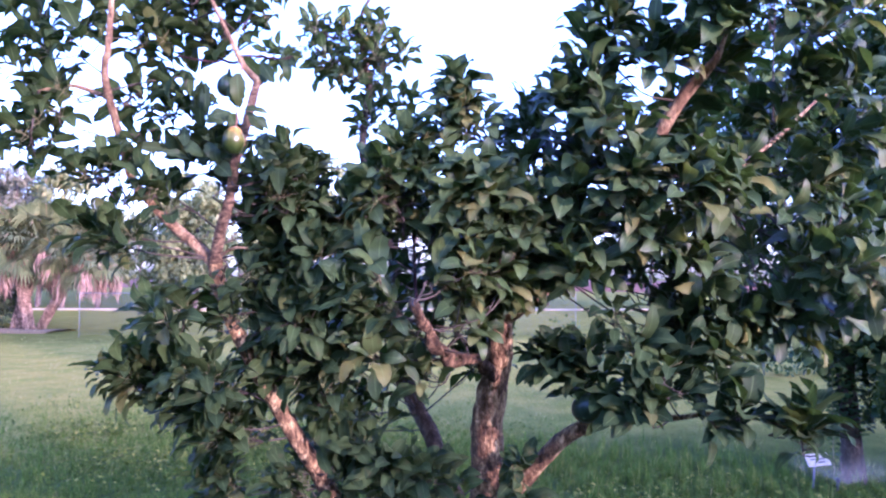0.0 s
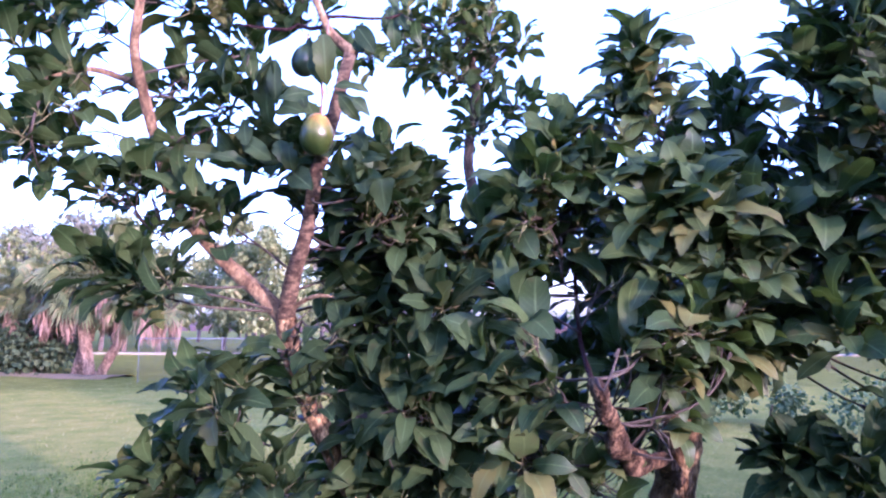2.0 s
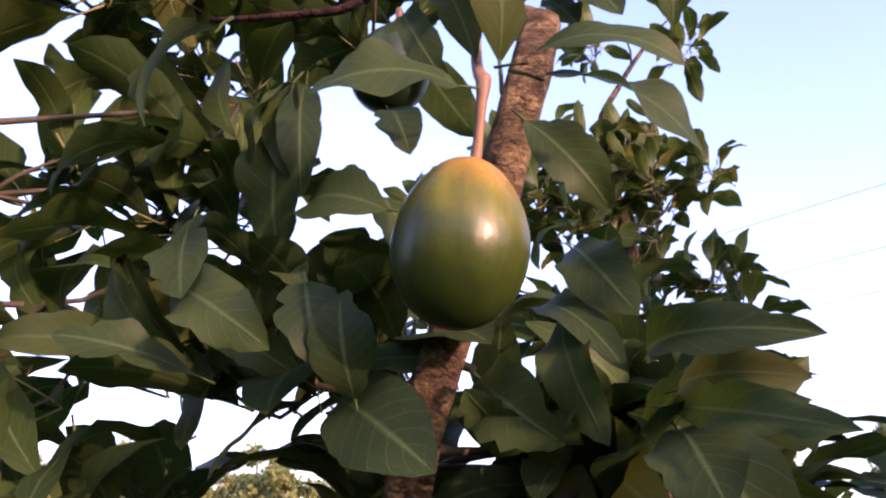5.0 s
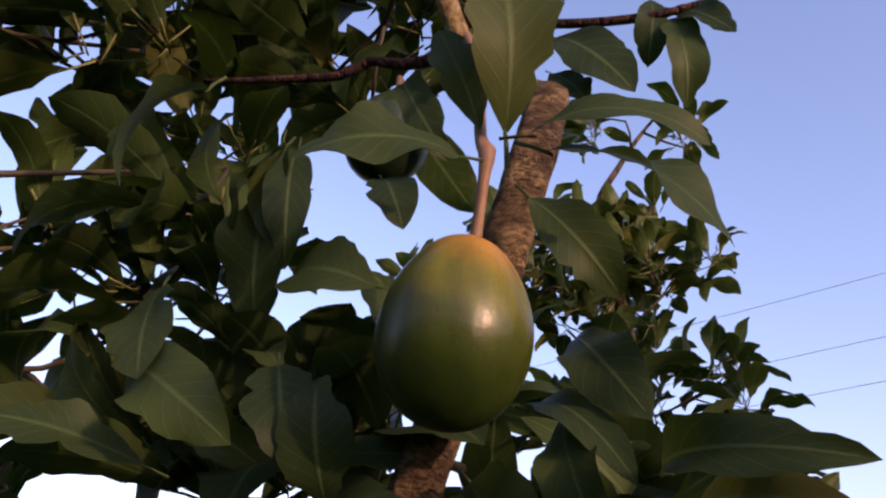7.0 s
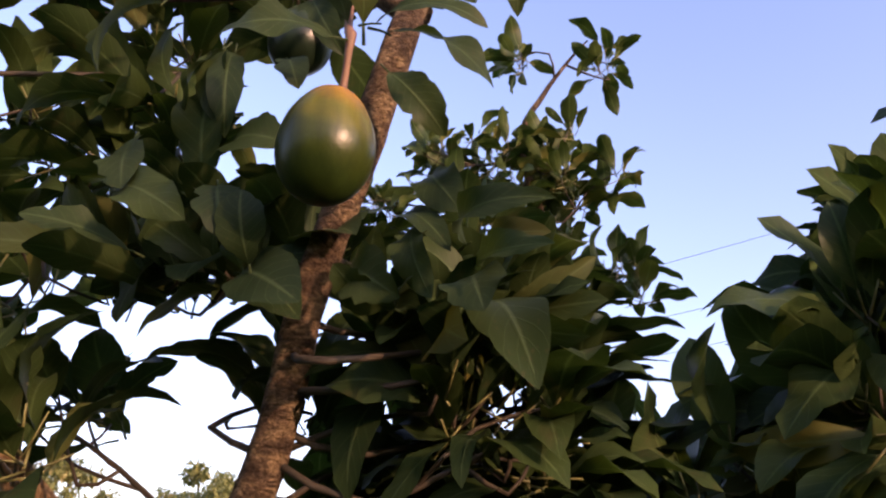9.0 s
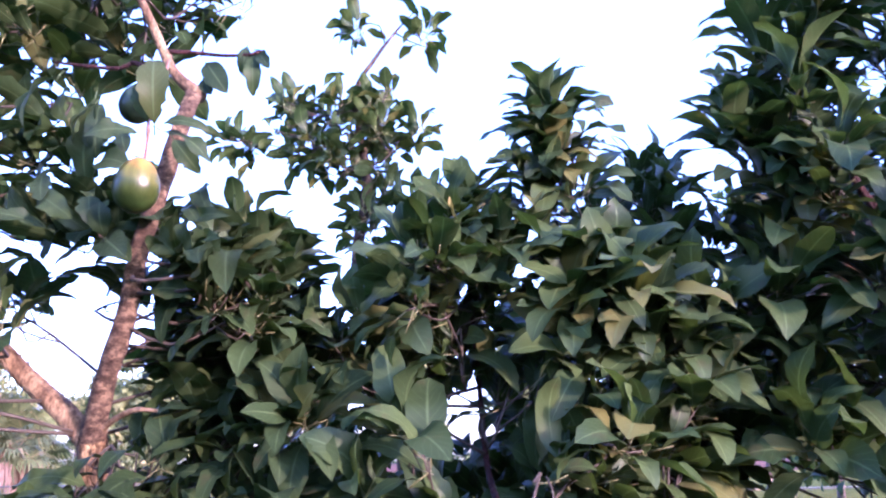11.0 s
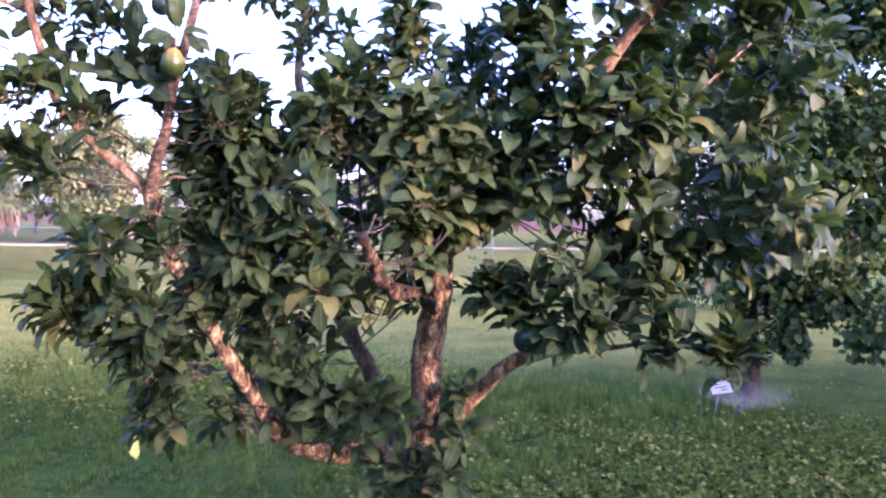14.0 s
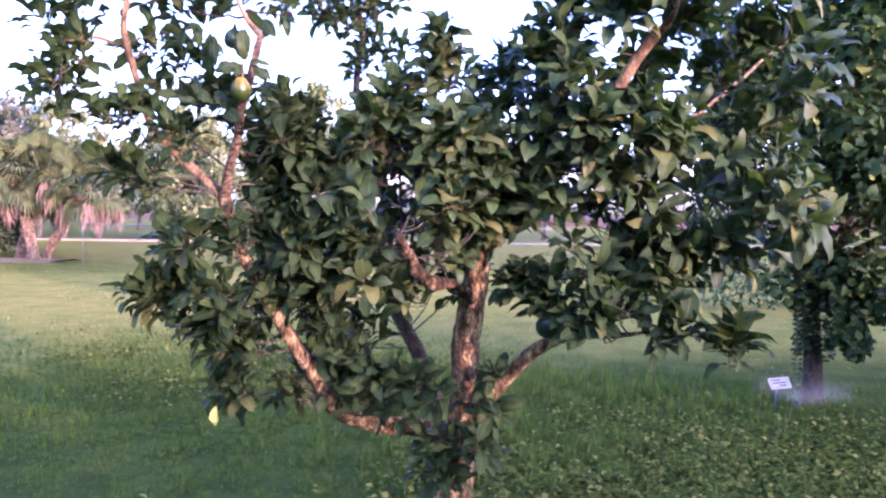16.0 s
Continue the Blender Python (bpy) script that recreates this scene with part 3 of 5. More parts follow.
# openings beside the trunk on camera sight lines to lawn, road and red bank
LAWN_GAPS = (
    ((0.564, 3.6, 1.825), (0.316, 5.2, 1.755), 0.035, 0.055),
    ((0.650, 3.6, 1.850), (0.47, 5.2, 1.81), 0.035, 0.055),
    ((0.714, 3.6, 1.878), (0.577, 5.2, 1.851), 0.045, 0.065),
    ((0.792, 3.6, 1.871), (0.713, 5.2, 1.839), 0.035, 0.055),
    ((0.500, 3.7, 1.70), (0.330, 5.2, 1.62), 0.035, 0.055),
    ((0.480, 3.7, 1.56), (0.330, 5.2, 1.44), 0.04, 0.06),
    ((0.069, 3.8, 1.562), (-0.265, 4.75, 1.42), 0.05, 0.07),
    ((0.118, 3.8, 1.459), (-0.196, 4.75, 1.277), 0.045, 0.063),
    ((0.225, 3.8, 1.534), (-0.046, 4.75, 1.381), 0.05, 0.07),
    ((0.261, 3.8, 1.444), (0.005, 4.75, 1.255), 0.04, 0.056),
    ((-0.017, 3.8, 1.441), (-0.386, 4.75, 1.251), 0.03, 0.042),
)
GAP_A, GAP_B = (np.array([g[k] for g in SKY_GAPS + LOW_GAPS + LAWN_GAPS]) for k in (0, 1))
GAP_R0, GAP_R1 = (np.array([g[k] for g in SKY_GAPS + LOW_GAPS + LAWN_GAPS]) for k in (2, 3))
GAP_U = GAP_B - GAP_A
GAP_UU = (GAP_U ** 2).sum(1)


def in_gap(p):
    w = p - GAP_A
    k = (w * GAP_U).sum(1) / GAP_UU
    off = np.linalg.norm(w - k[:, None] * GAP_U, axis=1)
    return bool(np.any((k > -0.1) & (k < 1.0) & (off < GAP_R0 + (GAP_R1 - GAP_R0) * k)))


BARE = (((0.92, 4.25, 2.44), (1.10, 4.19, 2.69), 0.05), ((1.02, 4.485, 2.361), (1.18, 4.60, 2.361), 0.03), ((1.315, 4.70, 2.452), (1.50, 4.82, 2.62), 0.035), ((-0.34, 4.05, 1.11), (-0.47, 3.89, 1.45), 0.05), ((-0.56, 3.80, 1.68), (-0.655, 3.76, 1.95), 0.035), ((0.228, 4.45, 1.08), (0.275, 4.45, 1.66), 0.06), ((0.20, 3.97, 1.645), (0.17, 3.69, 1.83), 0.035), ((-0.655, 3.76, 1.95), (-0.58, 3.685, 2.14), 0.05), ((-0.67, 3.765, 2.0), (-0.80, 3.76, 2.09), 0.05), ((-0.97, 3.60, 2.43), (-0.93, 3.46, 2.66), 0.03), ((0.115, 3.84, 1.89), (0.068, 3.937, 2.14), 0.10), ((0.416, 4.389, 1.125), (0.62, 4.32, 1.33), 0.05), ((-0.20, 4.82, 1.25), (-0.34, 4.88, 1.48), 0.05))
TO_SUN = np.array(SUN_DIR)
# rough direction to the camera; leaves hiding limbs from it are cut
TO_CAMERA = np.array((0.27, -0.95, 0.0)) / np.linalg.norm((0.27, 0.95))


SUN_FLECKS = (((0.235, 4.40, 1.22), (0.25, 4.40, 1.40), 0.05), ((0.265, 4.40, 1.50), (0.295, 4.40, 1.76), 0.05), ((-0.66, 3.76, 1.92), (-0.55, 3.66, 2.19), 0.05), ((-0.70, 3.765, 2.03), (-0.85, 3.757, 2.13), 0.04), ((-0.58, 3.78, 1.72), (-0.60, 3.775, 1.80), 0.04), ((0.196, 3.95, 1.65), (0.18, 3.78, 1.75), 0.05))


def bare_limb(p):
    """True where leaves on a limb's camera or sunny side are cleared, so bark shows."""
    for a, b, wide, way, far in [(*q, TO_CAMERA, 0.75) for q in BARE] + [(*q, TO_SUN, 2.0) for q in SUN_FLECKS]:
        a, b = np.array(a), np.array(b)
        w, u = p - a, b - a
        reach = float(w @ way)
        if not -0.02 < reach < far:
            continue
        w, u = w - reach * way, u - float(u @ way) * way
        k = min(1.0, max(0.0, float(w @ u) / float(u @ u)))
        if np.linalg.norm(w - k * u) < wide:
            return True
    return False


def rosette(heap, tip, axis, count, size, limb, shapes=LEAVES, droop=0.14, sparse=False, stalks=None):
    """A whorl of leaves round a shoot's tip; those of the stretch near the ripe fruit are leaves of their own."""
    global near_count
    axis = np.asarray(axis, float)
    axis /= np.linalg.norm(axis)
    _, s, n = frame3(axis, np.array((0.1, 0.2, 1.0)))
    ph = rng.random() * 6.28
    own = in_near_zone(tip) and near_count + count <= NEAR_MAX
    for k in range(count):
        az = ph + k * 2.4 + rng.normal(0, 0.2)
        out = (k + 0.5) / count
        th = radians(30 + 58 * out + rng.normal(0, 11))
        r = math.cos(az) * s + math.sin(az) * n
        d = axis * math.cos(th) + r * math.sin(th)
        d[2] -= droop * (0.3 + out) * rng.uniform(0.5, 1.5)
        up = 1.0 * axis - 0.2 * r + np.array((0, 0, 0.5)) + rng.normal(0, 0.2, 3)
        root = np.asarray(tip) - axis * 0.035 * out
        base = root + 0.026 * d
        ln = size * rng.uniform(0.68, 1.18)
        wd = rng.uniform(0.85, 1.15)
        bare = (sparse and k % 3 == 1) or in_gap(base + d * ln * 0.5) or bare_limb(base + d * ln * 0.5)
        if own:
            shape = int(rng.integers(0, 99))
            near_count += 1
            if not bare:
                one_leaf(base, d, up, ln, limb, shape, wd)
        else:
            shape = shapes[int(rng.integers(0, len(shapes)))]
            if not bare:
                put_leaf(heap, shape, base, d, up, ln, wd)
                if stalks is not None:
                    stalks.add(*tube_arrays(np.array([(*root, 0.0016), (*(base + 0.02 * d), 0.0011)]), 3))


def clothe(limb, line, clumps, shoots=5, leaves=9, size=0.13, mat=mat_leaf, sparse=False):
    """A side branch from the limb into each clump (x, y, z, reach), forking into shoots that each end in a whorl of leaves."""
    pts = smooth_line(line, 0.03)
    heap, twigs, stalks = Heap(), Heap(), Heap()
    for cx, cy, cz, r in clumps:
        c = np.array((cx, cy, cz))
        away = np.linalg.norm(pts[:, :3] - c, axis=1) + 0.6 * np.maximum(0, pts[:, 2] - cz + 0.05)
        root = pts[int(np.argmin(away)), :3]
        bend = (root + c) / 2 + rng.normal(0, 0.035, 3) - np.array((0, 0, 0.03))
        side = smooth_line([(*root, 0.0040), (*bend, 0.0032), (*c, 0.0024)], 0.04)
        twigs.add(*tube_arrays(side, 6, 0.1))
        for i in range(shoots):
            d = rng.normal(size=3)
            d /= np.linalg.norm(d)
            tip = c + d * r * rng.uniform(0.4, 1.05) * np.array((1.0, 0.9, 0.9))
            start = side[int(rng.integers(len(side) // 2, len(side))), :3]
            mid = (start + tip) / 2 + rng.normal(0, 0.015, 3) - np.array((0, 0, 0.012))
            twigs.add(*tube_arrays(smooth_line([(*start, 0.0026), (*mid, 0.0021), (*tip, 0.0016)], 0.05), 5))
            out = np.array((tip[0] - 0.2, tip[1] - 4.5, 0.0))
            axis = 0.6 * (tip - mid) / (np.linalg.norm(tip - mid) + 1e-6) + 0.65 * out / (np.linalg.norm(out) + 1e-6) + np.array((0, 0, 0.65)) + rng.normal(0, 0.3, 3)
            rosette(heap, tip, axis, max(4, int(leaves + rng.normal(0, 1.5))), size, limb, sparse=sparse, stalks=stalks)
    tagged(link_mesh("twig", twigs.mesh("twig"), mat_twig_brown, limb), "thin brown side shoots", kind="stuff")
    if heap.n:
        tagged(link_mesh("foliage", heap.mesh("foliage"), mat, limb), "glossy dark green avocado leaves in whorls", kind="stuff")
        tagged(link_mesh("leaf_stalk", stalks.mesh("leaf_stalk"), mat_twig, limb), "thin yellow-green leaf stalks", kind="stuff")


# leaves seen at close range round the ripe fruit: base, tip, breadth as a share of length, face turned to
def set_leaves(limb, rows, shade=0.0):
    for k, (bx, by, bz, tx, ty, tz, wd) in enumerate(rows):
        b, t = np.array((bx, by, bz)), np.array((tx, ty, tz))
        d = t - b
        away = shade * (k % 4 != 0)
        face = np.array((0.28 - 0.80 * away, -0.93, 0.22 - 0.05 * away)) + rng.normal(0, 0.22, 3)
        one_leaf(b, d, face, float(np.linalg.norm(d)), limb, k * 5 + 1, wd / 0.48)


set_leaves(limb_fruit, [
    (-0.383, 3.475, 2.508, -0.391, 3.468, 2.626, 0.50), (-0.398, 3.476, 2.514, -0.419, 3.462, 2.580, 0.48),
    (-0.404, 3.462, 2.488, -0.468, 3.412, 2.468, 0.42), (-0.470, 3.505, 2.515, -0.446, 3.490, 2.468, 0.50),
    (-0.370, 3.472, 2.500, -0.284, 3.490, 2.486, 0.28), (-0.362, 3.474, 2.490, -0.281, 3.491, 2.430, 0.30),
    (-0.388, 3.540, 2.507, -0.342, 3.560, 2.444, 0.46), (-0.384, 3.610, 2.700, -0.326, 3.600, 2.620, 0.44),
    (-0.308, 3.630, 2.735, -0.318, 3.640, 2.675, 0.48), (-0.299, 3.640, 2.720, -0.294, 3.640, 2.628, 0.42),
    (-0.294, 3.640, 2.730, -0.252, 3.620, 2.672, 0.40), (-0.519, 3.600, 2.494, -0.609, 3.620, 2.521, 0.66),
    (-0.388, 3.610, 2.664, -0.360, 3.600, 2.622, 0.60), (-0.638, 3.620, 2.664, -0.605, 3.600, 2.535, 0.36),
    (-0.515, 3.612, 2.690, -0.467, 3.600, 2.592, 0.36), (-0.617, 3.500, 2.462, -0.589, 3.470, 2.389, 0.62),
    (-0.619, 3.500, 2.406, -0.520, 3.470, 2.350, 0.34), (-0.535, 3.520, 2.409, -0.508, 3.500, 2.346, 0.55),
    (-0.493, 3.520, 2.330, -0.495, 3.500, 2.388, 0.70), (-0.385, 3.640, 2.455, -0.334, 3.580, 2.380, 0.40)], 0.25)
set_leaves(limb_fruit, [
    (-0.570, 3.580, 2.360, -0.640, 3.550, 2.410, 0.40), (-0.600, 3.500, 2.350, -0.670, 3.450, 2.370, 0.42),
    (-0.520, 3.550, 2.340, -0.520, 3.550, 2.412, 0.60), (-0.660, 3.560, 2.380, -0.740, 3.550, 2.470, 0.34),
    (-0.620, 3.620, 2.650, -0.600, 3.600, 2.520, 0.30), (-0.620, 3.600, 2.640, -0.640, 3.580, 2.550, 0.45),
    (-0.670, 3.550, 2.680, -0.680, 3.500, 2.550, 0.40), (-0.580, 3.600, 2.350, -0.620, 3.550, 2.290, 0.50),
    (-0.550, 3.600, 2.340, -0.460, 3.550, 2.290, 0.44), (-0.570, 3.600, 2.352, -0.570, 3.580, 2.420, 0.60),
    (-0.600, 3.600, 2.350, -0.660, 3.550, 2.420, 0.40), (-0.720, 3.600, 2.390, -0.870, 3.550, 2.410, 0.28),
    (-0.560, 3.620, 2.380, -0.460, 3.600, 2.370, 0.26), (-0.690, 3.600, 2.390, -0.740, 3.550, 2.480, 0.36)], 1.0)
set_leaves(limb_fruit, [
    (-0.330, 3.580, 2.351, -0.242, 3.500, 2.337, 0.26), (-0.319, 3.560, 2.320, -0.239, 3.470, 2.290, 0.22), (-0.316, 3.550, 2.307, -0.293, 3.500, 2.262, 0.60),
    (-0.316, 3.580, 2.333, -0.250, 3.520, 2.322, 0.30), (-0.419, 3.640, 2.407, -0.344, 3.580, 2.346, 0.26), (-0.389, 3.620, 2.398, -0.356, 3.570, 2.303, 0.34),
    (-0.444, 3.600, 2.355, -0.379, 3.560, 2.303, 0.55), (-0.522, 3.550, 2.337, -0.432, 3.500, 2.284, 0.48)], 0.6)
set_leaves(limb_fruit, [
    (-0.360, 3.720, 2.330, -0.240, 3.680, 2.370, 0.26), (-0.360, 3.720, 2.328, -0.230, 3.660, 2.320, 0.34),
    (-0.350, 3.700, 2.322, -0.240, 3.600, 2.270, 0.26), (-0.352, 3.700, 2.310, -0.320, 3.550, 2.260, 0.36),
    (-0.362, 3.720, 2.340, -0.430, 3.660, 2.410, 0.34), (-0.370, 3.720, 2.336, -0.380, 3.560, 2.310, 0.32),
    (-0.400, 3.600, 2.310, -0.440, 3.560, 2.340, 0.60), (-0.372, 3.720, 2.350, -0.420, 3.720, 2.460, 0.26),
    (-0.362, 3.720, 2.326, -0.270, 3.550, 2.220, 0.30)], 1.0)
near_count = 51

clothe(limb_fruit, LIMB_FRUIT, [(-0.58, 3.7, 2.42, 0.06), (-0.66, 3.63, 2.41, 0.08), (-0.62, 3.754, 2.276, 0.074), (-0.86, 3.72, 2.26, 0.09), (-0.362, 3.708, 2.285, 0.074), (-0.307, 3.8, 2.267, 0.083), (-0.50, 3.90, 2.20, 0.10), (-0.37, 3.88, 2.15, 0.10), (-0.344, 3.79, 2.331, 0.074)], 4, 8, 0.115, mat_leaf_shaded)
clothe(limb_leader, LEADER, [(-0.63, 3.74, 2.88, 0.11), (-0.79, 3.72, 2.92, 0.12), (-0.66, 3.7, 3.04, 0.13), (-0.50, 3.74, 2.95, 0.09), (-0.88, 3.68, 3.05, 0.13)], 5, 8, 0.115, mat_leaf_shaded)
clothe(limb_left, LIMB_LEFT, [(-0.80, 3.68, 2.54, 0.11), (-0.75, 3.68, 2.70, 0.10), (-0.74, 3.50, 2.23, 0.07), (-0.90, 3.46, 2.11, 0.10), (-1.15, 3.5, 2.66, 0.13), (-1.14, 3.5, 2.48, 0.11), (-0.95, 3.47, 2.30, 0.09), (-0.93, 3.65, 2.62, 0.11), (-0.86, 3.65, 2.45, 0.11), (-1.09, 3.5, 2.76, 0.13), (-0.99, 3.6, 2.31, 0.09), (-0.98, 3.6, 2.88, 0.13), (-0.89, 3.65, 2.88, 0.12), (-1.2, 3.45, 2.9, 0.14), (-1.0, 3.45, 3.05, 0.14), (-0.86, 3.42, 2.06, 0.06), (-0.80, 3.46, 2.04, 0.06)], 4, 7, 0.12, mat_leaf_shaded)
clothe(limb_spur, SPUR, [(-1.22, 3.42, 2.42, 0.12), (-1.26, 3.45, 2.66, 0.12), (-1.32, 3.48, 2.86, 0.12), (-1.33, 3.54, 2.44, 0.07)], 4, 7, 0.12, mat_leaf_shaded)
clothe(limb_low, LIMB_LOW, [(-0.535, 3.708, 1.801, 0.12), (-0.756, 3.616, 1.755, 0.129), (-0.866, 3.634, 1.58, 0.129), (-0.627, 3.634, 1.59, 0.11), (-0.664, 3.754, 1.387, 0.11), (-0.351, 3.8, 1.682, 0.129), (-0.397, 3.8, 1.884, 0.129), (-0.342, 3.818, 2.05, 0.12), (-0.278, 3.754, 1.81, 0.083), (-0.498, 4.002, 1.856, 0.12), (-0.462, 4.039, 1.645, 0.11), (-0.572, 3.984, 1.58, 0.092), (-0.241, 3.8, 2.105, 0.138), (-0.692, 3.874, 1.13, 0.092), (-0.6, 3.846, 1.314, 0.11), (-0.388, 3.892, 1.13, 0.074), (-0.94, 3.662, 1.534, 0.092), (-0.774, 3.8, 1.461, 0.11), (-0.296, 3.938, 1.488, 0.11)], 8, 8, 0.125, mat_leaf_shaded)
clothe(limb_elbow, LIMB_ELBOW, [(-0.01, 3.75, 1.96, 0.13), (0.30, 3.8, 1.98, 0.10), (-0.1, 3.9, 1.68, 0.14), (-0.26, 4.0, 1.60, 0.10), (0.02, 3.80, 1.80, 0.10), (-0.25, 3.95, 1.85, 0.14), (0.46, 3.95, 1.97, 0.11), (0.24, 3.86, 1.88, 0.08), (0.36, 4.0, 1.93, 0.07), (0.08, 4.0, 1.56, 0.07)], 6, 8, 0.13)
clothe(shoot, SHOOT, [(0.055, 3.93, 2.45, 0.012), (0.06, 3.91, 2.40, 0.05), (0.0, 3.90, 2.37, 0.06), (0.12, 3.90, 2.36, 0.06)], 3, 9, 0.11, mat_leaf_shaded)
clothe(shoot, SHOOT, [(0.02, 3.82, 2.31, 0.06), (-0.02, 3.80, 2.24, 0.06), (0.10, 3.88, 2.28, 0.09), (-0.02, 3.95, 2.26, 0.09), (-0.08, 3.92, 2.20, 0.12), (0.05, 3.88, 2.20, 0.10), (-0.2, 3.92, 2.12, 0.12), (-0.30, 3.92, 2.14, 0.11), (0.15, 3.90, 2.11, 0.10)], 5, 9, 0.118, sparse=True)
clothe(trunk, TRUNK[6:], [(0.235, 3.97, 2.68, 0.012), (0.235, 3.98, 2.62, 0.04), (0.24, 4.0, 2.55, 0.05), (0.28, 4.02, 2.48, 0.06), (0.17, 4.02, 2.48, 0.06), (0.42, 4.34, 2.63, 0.02), (0.43, 4.33, 2.57, 0.05), (0.47, 4.28, 2.50, 0.07), (0.32, 4.28, 2.50, 0.06)], 3, 9, 0.115)
clothe(limb_fruit, LIMB_FRUIT[2:], [(-0.40, 3.82, 2.42, 0.02), (-0.38, 3.82, 2.37, 0.05)], 3, 8, 0.105, mat_leaf_shaded)
clothe(limb_fruit, LIMB_FRUIT[1:5], [(-0.411, 3.686, 2.297, 0.045), (-0.375, 3.686, 2.243, 0.054), (-0.33, 3.704, 2.216, 0.054)], 4, 8, 0.11, mat_leaf_shaded)
clothe(trunk, TRUNK, [(0.42, 4.05, 2.30, 0.11), (0.50, 4.2, 2.36, 0.14), (-0.05, 4.15, 2.24, 0.12), (0.12, 4.45, 2.30, 0.16), (-0.2, 4.3, 2.2, 0.16), (0.5, 4.45, 2.1, 0.16), (0.0, 4.4, 2.0, 0.18), (0.7, 4.4, 2.15, 0.16), (-0.3, 4.3, 1.8, 0.16), (0.36, 4.15, 1.96, 0.10), (0.50, 4.15, 1.99, 0.10), (0.44, 4.10, 1.90, 0.035), (0.29, 4.12, 1.87, 0.03), (0.36, 4.12, 1.88, 0.03), (0.2, 4.1, 2.02, 0.13), (0.30, 3.92, 2.27, 0.09), (0.34, 3.92, 2.19, 0.12), (0.42, 3.94, 2.12, 0.12)], 7, 9, 0.13)
clothe(trunk, TRUNK[:5], [(0.12, 4.28, 0.80, 0.10), (0.33, 4.32, 0.84, 0.09), (-0.02, 4.25, 1.04, 0.11), (0.38, 4.3, 1.16, 0.05), (0.2, 4.25, 0.7, 0.06), (-0.21, 4.15, 1.16, 0.10), ], 5, 8, 0.12, mat_leaf_shaded)
clothe(limb_high, LIMB_HIGH, [(0.73, 4.05, 2.60, 0.13), (0.95, 4.05, 2.76, 0.14), (0.76, 4.1, 2.78, 0.11), (1.30, 4.0, 2.92, 0.16), (1.14, 3.9, 2.80, 0.08), (0.78, 3.98, 2.46, 0.11), (0.62, 4.05, 2.52, 0.10), (0.98, 3.95, 2.16, 0.14), (0.76, 4.05, 2.12, 0.14), (0.54, 4.08, 2.06, 0.13), (1.06, 4.02, 3.02, 0.15), (0.80, 4.1, 2.96, 0.13), (0.68, 4.1, 2.38, 0.12), (1.2, 4.05, 3.15, 0.15), (0.6, 4.0, 2.22, 0.11), (0.88, 3.95, 2.28, 0.10), (1.1, 3.95, 2.36, 0.10), (0.70, 4.0, 1.98, 0.12), (0.5, 4.75, 2.05, 0.16), (0.85, 4.5, 2.0, 0.15), (1.0, 4.4, 1.85, 0.12), (0.92, 4.35, 1.70, 0.10), (1.05, 4.32, 1.76, 0.12), (1.2, 4.32, 1.73, 0.12), (1.0, 4.38, 2.58, 0.15), (1.02, 4.4, 2.15, 0.14), (1.18, 4.5, 2.18, 0.12), (1.12, 4.34, 2.78, 0.13), (0.88, 4.42, 2.45, 0.13)], 6, 9, 0.135)
clothe(limb_reach, LIMB_REACH, [(1.40, 4.2, 2.66, 0.15), (1.20, 4.12, 2.26, 0.13), (1.48, 4.2, 2.32, 0.15), (1.38, 4.2, 2.06, 0.15), (1.60, 4.15, 2.50, 0.13), (1.55, 4.2, 2.12, 0.14), (1.28, 4.3, 1.86, 0.14), (1.60, 4.15, 1.95, 0.12), (1.5, 4.1, 2.86, 0.15), (1.30, 4.30, 2.50, 0.11), (1.12, 4.2, 1.96, 0.14), (1.45, 4.25, 1.80, 0.12), (1.35, 4.1, 3.05, 0.14)], 6, 9, 0.135)
clothe(limb_side, LIMB_SIDE, [(0.85, 4.02, 1.74, 0.11), (0.72, 4.1, 1.64, 0.10), (0.94, 4.02, 1.60, 0.12), (1.08, 4.1, 1.66, 0.12), (0.88, 4.06, 1.50, 0.06), (0.70, 4.15, 1.53, 0.06), (0.56, 4.1, 1.64, 0.05)], 6, 9, 0.13, mat_leaf_shaded)
clothe(limb_elbow, LIMB_ELBOW, [(0.29, 3.82, 1.87, 0.02), (0.26, 3.88, 1.74, 0.02), (0.11, 3.86, 1.73, 0.02), (0.22, 3.66, 1.93, 0.02), (0.30, 4.0, 1.76, 0.02)], 2, 7, 0.10)
clothe(limb_side, LIMB_SIDE[4:], [(0.87, 4.05, 1.47, 0.02), (1.14, 4.06, 1.42, 0.04), (1.20, 4.06, 1.47, 0.04), (1.37, 4.06, 1.43, 0.04), (1.40, 4.05, 1.41, 0.02), (1.43, 4.05, 1.45, 0.03), (0.84, 4.02, 1.50, 0.03), (0.92, 4.0, 1.52, 0.03)], 2, 9, 0.14, mat_leaf_shaded)
clothe(limb_low, LIMB_LOW[1:5], [(-0.25, 4.06, 1.24, 0.05), (-0.10, 4.08, 1.20, 0.05), (-0.19, 4.08, 1.30, 0.05), (-0.40, 3.96, 1.15, 0.05), (-0.06, 4.1, 1.14, 0.05), (-0.30, 4.03, 1.14, 0.05), (-0.34, 3.96, 1.29, 0.05), (-0.16, 4.05, 1.08, 0.05)], 2, 8, 0.135, mat_leaf_shaded)
